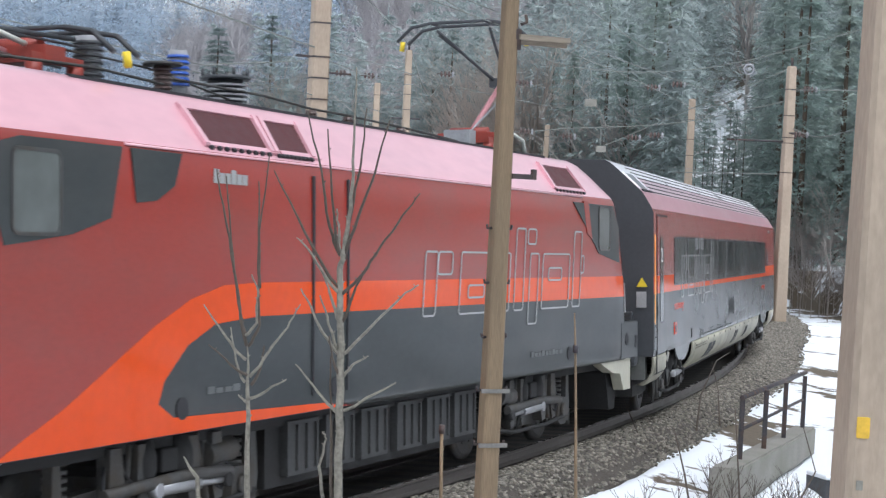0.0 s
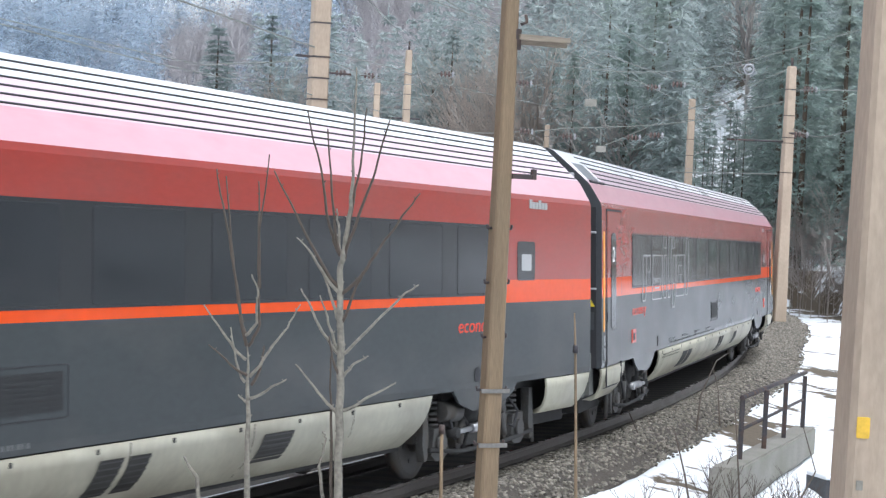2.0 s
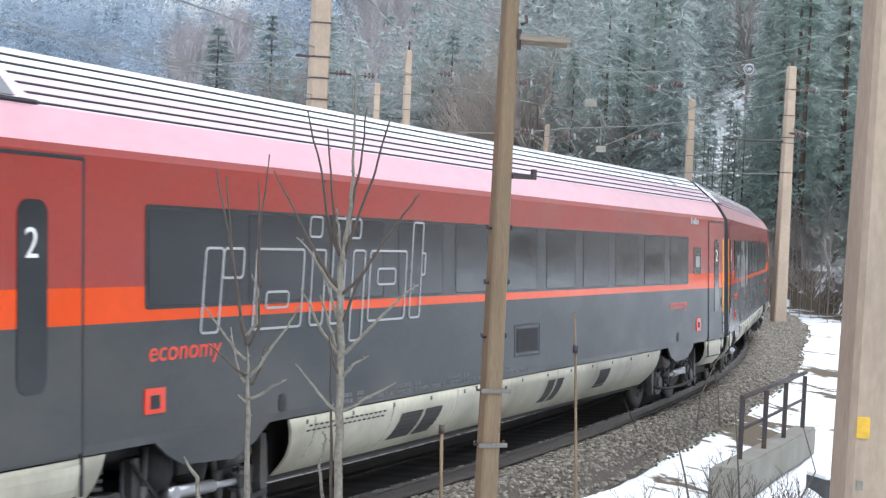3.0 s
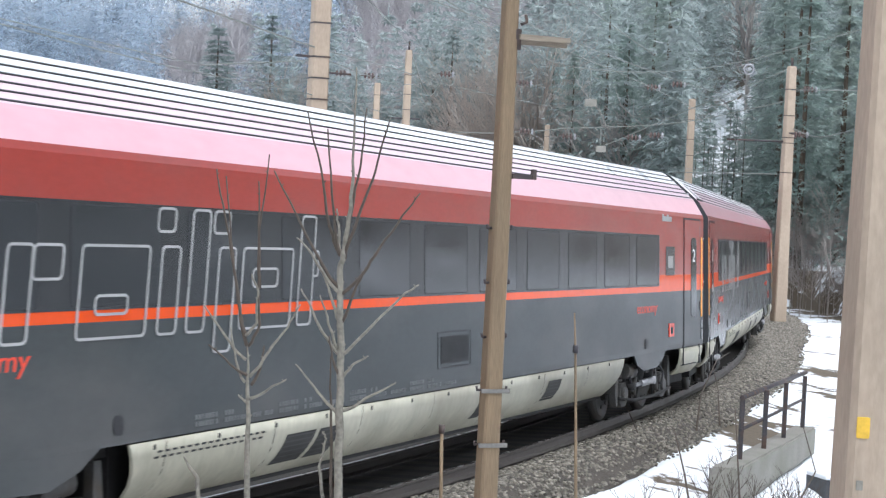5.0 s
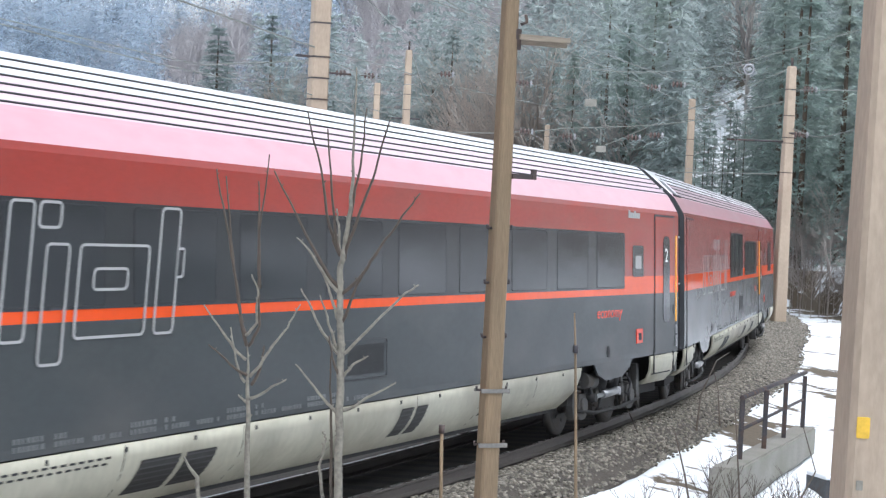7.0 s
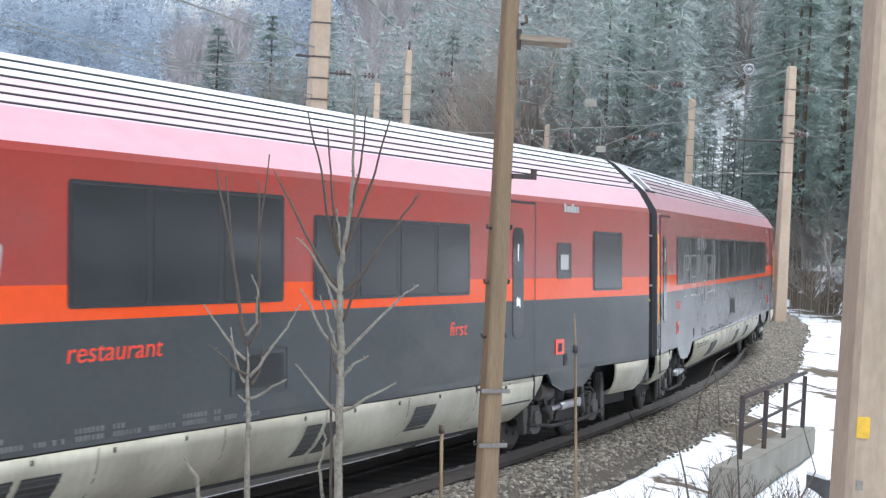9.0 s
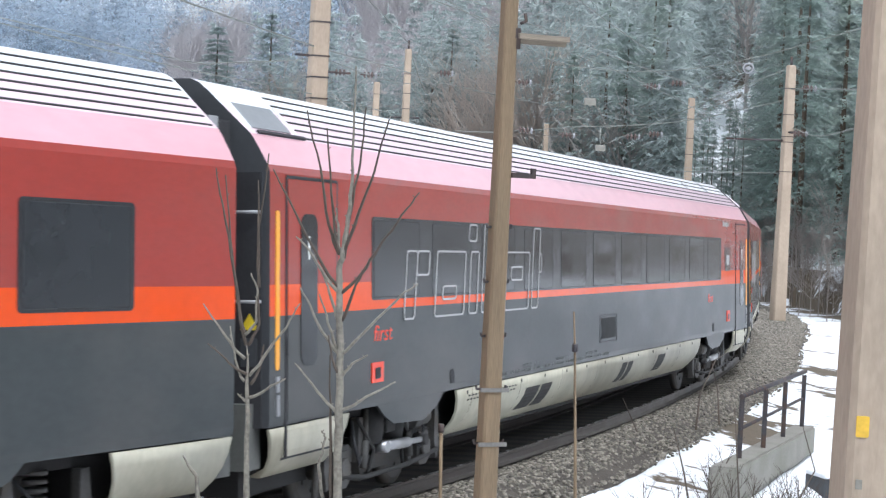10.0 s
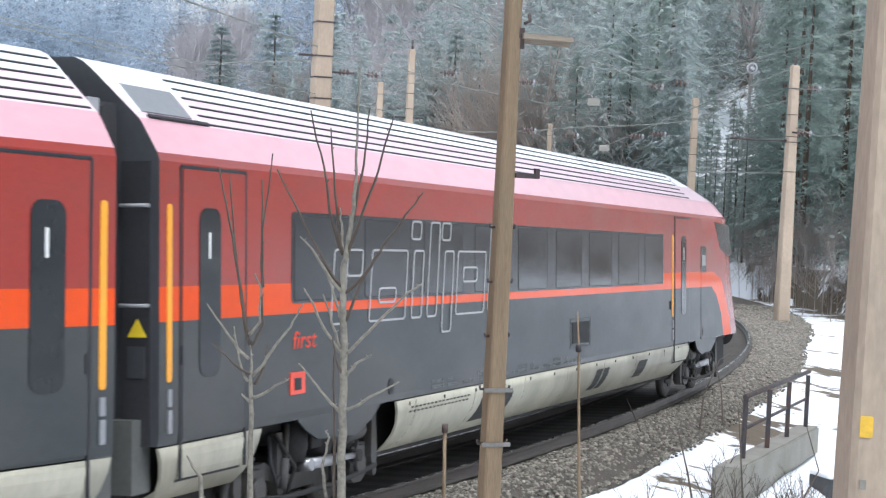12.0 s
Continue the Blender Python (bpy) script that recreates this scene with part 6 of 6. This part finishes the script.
def bare_arrays(h, spread, limbs, seed, depth=3, stout=0.013):
    """Triangles of a leafless crown."""
    rnd = random.Random(seed)
    v, f = [], []

    def stick(p, q, r0, r1):
        d = (q - p).normalized()
        a = d.orthogonal().normalized()
        b = d.cross(a)
        n0 = len(v)
        for c, r in ((p, r0), (q, r1)):
            for k in range(3):
                e = c + (a * math.cos(2.0944 * k) + b * math.sin(2.0944 * k)) * r
                v.append(e[:])
        for k in range(3):
            m = (k + 1) % 3
            f.append((n0 + k, n0 + m, n0 + 3 + m))
            f.append((n0 + k, n0 + 3 + m, n0 + 3 + k))

    def grow(p, d, ln, r, lev):
        q = p + d * ln
        stick(p, q, r, r * 0.6)
        if lev == 0:
            return
        for _ in range(limbs if lev == depth else rnd.choice((3, 3, 4))):
            t = rnd.uniform(0.35, 1.0)
            side = Vector((rnd.uniform(-1, 1), rnd.uniform(-1, 1), rnd.uniform(-0.1, 0.6))).normalized()
            grow(p.lerp(q, t), (d * 0.75 + side * spread).normalized(), ln * rnd.uniform(0.42, 0.62), r * 0.45, lev - 1)

    grow(Vector((0, 0, 0)), Vector((rnd.uniform(-0.06, 0.06), rnd.uniform(-0.06, 0.06), 1)).normalized(), h * 0.55, h * stout, depth)
    return v, f


def mesh_of(name, v, f, mat):
    me = bpy.data.meshes.new(name)
    me.from_pydata(v, [], f)
    me.materials.append(mat)
    return me


def joined(name, placed, mat, label, category):
    """One mesh out of many placed copies of a few shapes."""
    vs, fs, n0 = [], [], 0
    for (v, f), (x, y, z, k, a) in placed:
        v, f = np.array(v), np.array(f)
        c, s = math.cos(a), math.sin(a)
        w = np.stack([(v[:, 0] * c - v[:, 1] * s) * k + x, (v[:, 0] * s + v[:, 1] * c) * k + y, v[:, 2] * k + z], 1)
        vs.append(w)
        fs.append(f + n0)
        n0 += len(v)
    V, F = np.concatenate(vs), np.concatenate(fs)
    me = bpy.data.meshes.new(name)
    me.vertices.add(len(V))
    me.vertices.foreach_set("co", V.astype(np.float32).ravel())
    me.loops.add(len(F) * 3)
    me.loops.foreach_set("vertex_index", F.astype(np.int32).ravel())
    me.polygons.add(len(F))
    me.polygons.foreach_set("loop_start", np.arange(0, len(F) * 3, 3, dtype=np.int32))
    me.update(calc_edges=True)
    me.materials.append(mat)
    return tagged(new(name, me), label, category, kind="stuff")


# bearing (x over y) up to which each stand reaches, and its share of leafless trees
STANDS = ((-0.165, 0.08), (-0.112, 0.8), (-0.06, 0.2), (-0.015, 0.75), (0.006, 0.2), (0.05, 0.6), (0.1, 0.15), (1.0, 0.1))


def build_woods():
    rnd = random.Random(7)
    # near conifers, one by one
    kinds = []
    for i in range(4):
        h = 19 + 2 * i
        v, f = conifer_arrays(h, 3.3 + 0.35 * i, 36, 8, 14, 5, 0.36, i)
        crown = mesh_of("crown", v, f, NEEDLE)
        bm = bmesh.new()
        tube(bm, [(0, 0, -0.6), (0.02, 0, h * 0.5), (0, 0, h * 0.97)], [0.26, 0.15, 0.02], 8)
        tr = bpy.data.meshes.new("trunk")
        bm.to_mesh(tr)
        bm.free()
        tr.materials.append(TRUNK)
        kinds.append((crown, tr, h))
    spots = []
    tries = 0
    while len(spots) < 70 and tries < 6000:
        tries += 1
        y = rnd.uniform(88, 165)
        x = y * rnd.uniform(0.045, 0.31)
        s, off = arc_of(x, y)
        if off < 11 or off > 75 or any(math.hypot(x - a, y - b) < 3.4 for a, b in spots):
            continue
        if x / y < 0.145 and y < 125:
            continue
        if 0.175 < x / y < 0.245 and y < 112 or (0.124 < x / y < 0.182 and y < 140 or 0.132 < x / y < 0.174 and y < 190):
            continue
        spots.append((x, y))
    for i, (x, y) in enumerate(spots):
        crown, tr, h = kinds[i % 4]
        t = empty("spruce", "dark green spruce with drooping branches on the slope", "tree", "spruces on the slope")
        k = rnd.uniform(0.8, 1.15)
        t.matrix_basis = Matrix.Translation((x, y, ground_z(x, y) - 0.2)) @ Matrix.Rotation(rnd.uniform(0, 6.28), 4, "Z") @ Matrix.Diagonal((k, k, k, 1))
        for nm, me in (("trunk", tr), ("crown", crown)):
            o = new(nm, me)
            o.parent = t
    # single spruces before the hillside and in the snowy ride, placed and scaled to fit the camera's view
    for q, y, top in ((-0.132, 216, 21.8), (-0.126, 222, 19.5), (0.0, 182, 20.0), (-0.010, 186, 18.0), (-0.102, 214, 23.6), (-0.07, 210, 23.5), (0.014, 190, 20.5),
                      (0.140, 118, 7.5), (0.1445, 130, 9.5), (0.150, 140, 9.0), (0.1555, 124, 8.0), (0.162, 136, 10.5), (0.167, 122, 9.5), (0.1585, 152, 12.0), (0.147, 158, 13.5)):
        crown, tr, h = kinds[int(y) % 4]
        if q < 0.1:
            crown = crown.copy()
            crown.materials[0] = NEEDLE_MID
        z = ground_z(q * y, y) - 0.2
        t = empty("spruce", "green spruce standing clear of the wood" if q < 0.1 else "young thin spruce in a snowy clearing", "tree", "spruces on the slope")
        k = max(0.15, (top - z) / h)
        t.matrix_basis = Matrix.Translation((q * y, y, z)) @ Matrix.Rotation(y, 4, "Z") @ Matrix.Diagonal((k * (1.4 if q < 0.1 else 0.75), k * (1.4 if q < 0.1 else 0.75), k, 1))
        for nm, me in (("trunk", tr), ("crown", crown)):
            o = new(nm, me)
            o.parent = t
    # far woods
    con = [conifer_arrays(17 + 2 * i, 3.1 + 0.35 * i, 20, 6, 5, 2, 1.15, 20 + i) for i in range(5)]
    fine = [conifer_arrays(17 + 2 * i, 3.1 + 0.35 * i, 27, 7, 7, 3, 0.6, 30 + i) for i in range(5)]
    bare = [bare_arrays(14 + i, 0.75, 10, 40 + i) for i in range(5)]
    mid, far, bmid, bfar = [], [], [], []
    tries = 0
    taken = []
    while tries < 12000 and len(taken) < 1500:
        tries += 1
        y = rnd.uniform(120, 420)
        q = rnd.uniform(-0.28, 0.30)
        x = y * q
        s, off = arc_of(x, y)
        if off < 9 or off > 170 or (0.131 < q < 0.174 and y < 192) or (q > 0.17 and y > 240):
            continue
        if any(abs(x - a) < 2.4 and abs(y - b) < 3.2 for a, b in taken[-500:]):
            continue
        if y < 150 and -0.02 < q < 0.05:
            continue
        taken.append((x, y))
        z = ground_z(x, y) - 0.3
        patch = noise.noise(Vector((x * 0.02, y * 0.02, 1.5)))
        # bare and spruce stands alternate by bearing, fitted to the camera's view
        share = next(p for edge, p in STANDS if q < edge)
        leafless = patch * 0.6 + rnd.random() < share
        place = (x, y, z, rnd.uniform(0.75, 1.2), rnd.uniform(0, 6.28))
        if leafless:
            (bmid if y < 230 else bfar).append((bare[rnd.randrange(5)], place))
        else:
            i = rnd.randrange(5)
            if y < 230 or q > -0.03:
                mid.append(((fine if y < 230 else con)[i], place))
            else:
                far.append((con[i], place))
    # far woods take the colours with haze painted in
    joined("spruce_wood", mid, NEEDLE_MID, "dense spruce wood on the hillside, mist painted into its colour", "forest")
    joined("far_spruce_wood", far, NEEDLE_HAZE, "spruce wood high on the far slope, haze painted into its colour", "forest")
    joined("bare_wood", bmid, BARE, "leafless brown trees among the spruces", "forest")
    joined("far_bare_wood", bfar, BARE_HAZE, "leafless trees on the far slope, haze painted into their colour", "forest")
    # a stand of tan leafless larches in front of the spruces
    larch = [bare_arrays(14, 0.62, 16, 70 + i, 4, 0.0055) for i in range(3)]
    stand = []
    for i in range(18):
        q = 0.004 + 0.046 * ((i * 7) % 18) / 17
        y = 165 - 250 * q + 1.2 * i + rnd.uniform(-1, 1)
        x = y * q
        z = ground_z(x, y) - 0.3
        top = 14.5 + 4.5 * q / 0.047 + rnd.uniform(-1.5, 1.0)
        stand.append((larch[i % 3], (x, y, z, max(0.5, (top - z) / 13), rnd.uniform(0, 6.28))))
    for q, y, top in ((-0.0875, 205, 22.5), (-0.092, 212, 20.5), (-0.083, 209, 19.5)):
        z = ground_z(q * y, y) - 0.3
        stand.append((larch[1], (q * y, y, z, (top - z) / 13, y)))
    joined("larch_stand", stand, LARCH, "tan leafless larches standing before the spruces", "trees")
    # unseen wood added behind the viewpoint; blocks sky light from the train's sides
    back = []
    low = [conifer_arrays(17 + 2 * i, 3.2, 12, 6, 3, 2, 0.9, 90 + i) for i in range(3)]
    while len(back) < 320:
        s, off = rnd.uniform(-150, 52), 15 + 75 * rnd.random() ** 1.3
        p = on_track(s, off)
        if p.y > 8 and p.x < p.y * 0.33:
            continue
        back.append((low[rnd.randrange(3)], (p.x, p.y, ground_z(p.x, p.y) - 0.3, rnd.uniform(0.8, 1.25), rnd.uniform(0, 6.28))))
    joined("bank_spruce_wood", back, NEEDLE, "unseen spruce wood added behind the viewpoint to dim the train's sides", "forest")
    # bare thicket beside the path
    sh = [bare_arrays(3.0 + 0.5 * i, 0.95, 12, 60 + i, 3, 0.006) for i in range(4)]
    pl = []
    while len(pl) < 200:
        y = rnd.uniform(86, 125)
        x = y * rnd.uniform(0.165, 0.30)
        s, off = arc_of(x, y)
        if off < 7.5 or (x < 17.7 and rnd.random() < 0.8) or (y < 92 and x < 17.2):
            continue
        pl.append((sh[rnd.randrange(4)], (x, y, ground_z(x, y) - 0.1, rnd.uniform(0.7, 1.6), rnd.uniform(0, 6.28))))
    while len(pl) < 250:
        y = rnd.uniform(98, 128)
        x = y * rnd.uniform(0.148, 0.19)
        if arc_of(x, y)[1] > 9:
            pl.append((sh[rnd.randrange(4)], (x, y, ground_z(x, y) - 0.1, rnd.uniform(0.6, 1.3), rnd.uniform(0, 6.28))))
    joined("thicket", pl, BRUSH, "tangled leafless brown thicket at the wood's edge", "bushes")
    # dry weeds on the snowy verge
    wd = [bare_arrays(0.75 + 0.1 * i, 0.6, 5, 80 + i, 2) for i in range(3)]
    pl = []
    while len(pl) < 60:
        s, off = rnd.uniform(17, 25), rnd.uniform(3.0, 5.2)
        p = on_track(s, off)
        pl.append((wd[rnd.randrange(3)], (p.x, p.y, ground_z(p.x, p.y) - 0.03, rnd.uniform(0.5, 1.4), rnd.uniform(0, 6.28))))
    joined("dry_weeds", pl, TWIG, "thin dry weed stalks standing in the snow", "weeds")


build_woods()


# ---------- ballast stones and sleepers ----------
def build_stones():
    rnd = random.Random(11)
    base = []
    for i in range(6):
        bm = bmesh.new()
        bmesh.ops.create_icosphere(bm, subdivisions=1, radius=1)
        for v in bm.verts:
            v.co *= rnd.uniform(0.65, 1.2)
            v.co.z *= 0.7
        bmesh.ops.triangulate(bm, faces=bm.faces)
        bm.verts.index_update()
        base.append(([v.co[:] for v in bm.verts], [tuple(v.index for v in f.verts) for f in bm.faces]))
        bm.free()
    pl = []
    for i in range(33000):
        s = 9 + 80 * rnd.random() ** 1.5 if i < 25000 else rnd.uniform(45, 98)
        wide = max(0, s - 38) * 0.03 + max(0, s - 62) * 0.10
        off = rnd.uniform(0.85, 2.1 + wide)
        if off > 1.7 + wide and rnd.random() < (off - 1.7 - wide) * 2.3:
            continue
        up = bed_up(off) if off < 1.62 else -0.27 - 0.15 * min(1, (off - 1.62) / (0.18 + wide))
        p = on_track(s, off, up + 0.005)
        pl.append((base[rnd.randrange(6)], (p.x, p.y, p.z, rnd.uniform(0.018, 0.045) * (1 + max(0, s - 30) / 80), rnd.uniform(0, 6.28))))
    joined("ballast_stones", pl, STONE, "loose grey-brown crushed stones along the rail", "ballast")
    bed = bpy.data.objects["ballast_bed"]
    bm = bmesh.new()
    box(bm, -0.13, 0.13, -1.2, 1.0, -0.12, 0.075)
    me = bpy.data.meshes.new("sleeper")
    bm.to_mesh(me)
    bm.free()
    me.materials.append(SLEEPER)
    for i in range(160):
        s = 2 + i * 0.65
        c, o, f = canted(s, 0, -0.275), canted(s, 1, -0.275) - canted(s, 0, -0.275), None
        z = Vector((0, 0, 1))
        f = o.cross(z).normalized()
        u = f.cross(o) * -1
        u = o.cross(f) * -1 if u.z < 0 else u
        ob = new("sleeper", me)
        ob.parent = bed
        ob.matrix_basis = Matrix(((f.x, o.x, u.x, c.x), (f.y, o.y, u.y, c.y), (f.z, o.z, u.z, c.z), (0, 0, 0, 1)))


build_stones()


# ---------- motion of the train ----------
def motions():
    times = [i * 0.25 for i in range(49)]
    for car, n, bogies in TRAIN:
        c = S0 + (n - 0.5) * PITCH
        walk(car, [(t, car_pose(c - gone(t), bogies)) for t in times])
    for ws, x in WHEELS:
        rows = []
        for i in range(0, 361):
            t = i / 30
            rows.append((t, Matrix.Translation((x, 0, 0.48)) @ Matrix.Rotation(gone(t) / 0.475, 4, "Y")))
        walk(ws, rows)


motions()
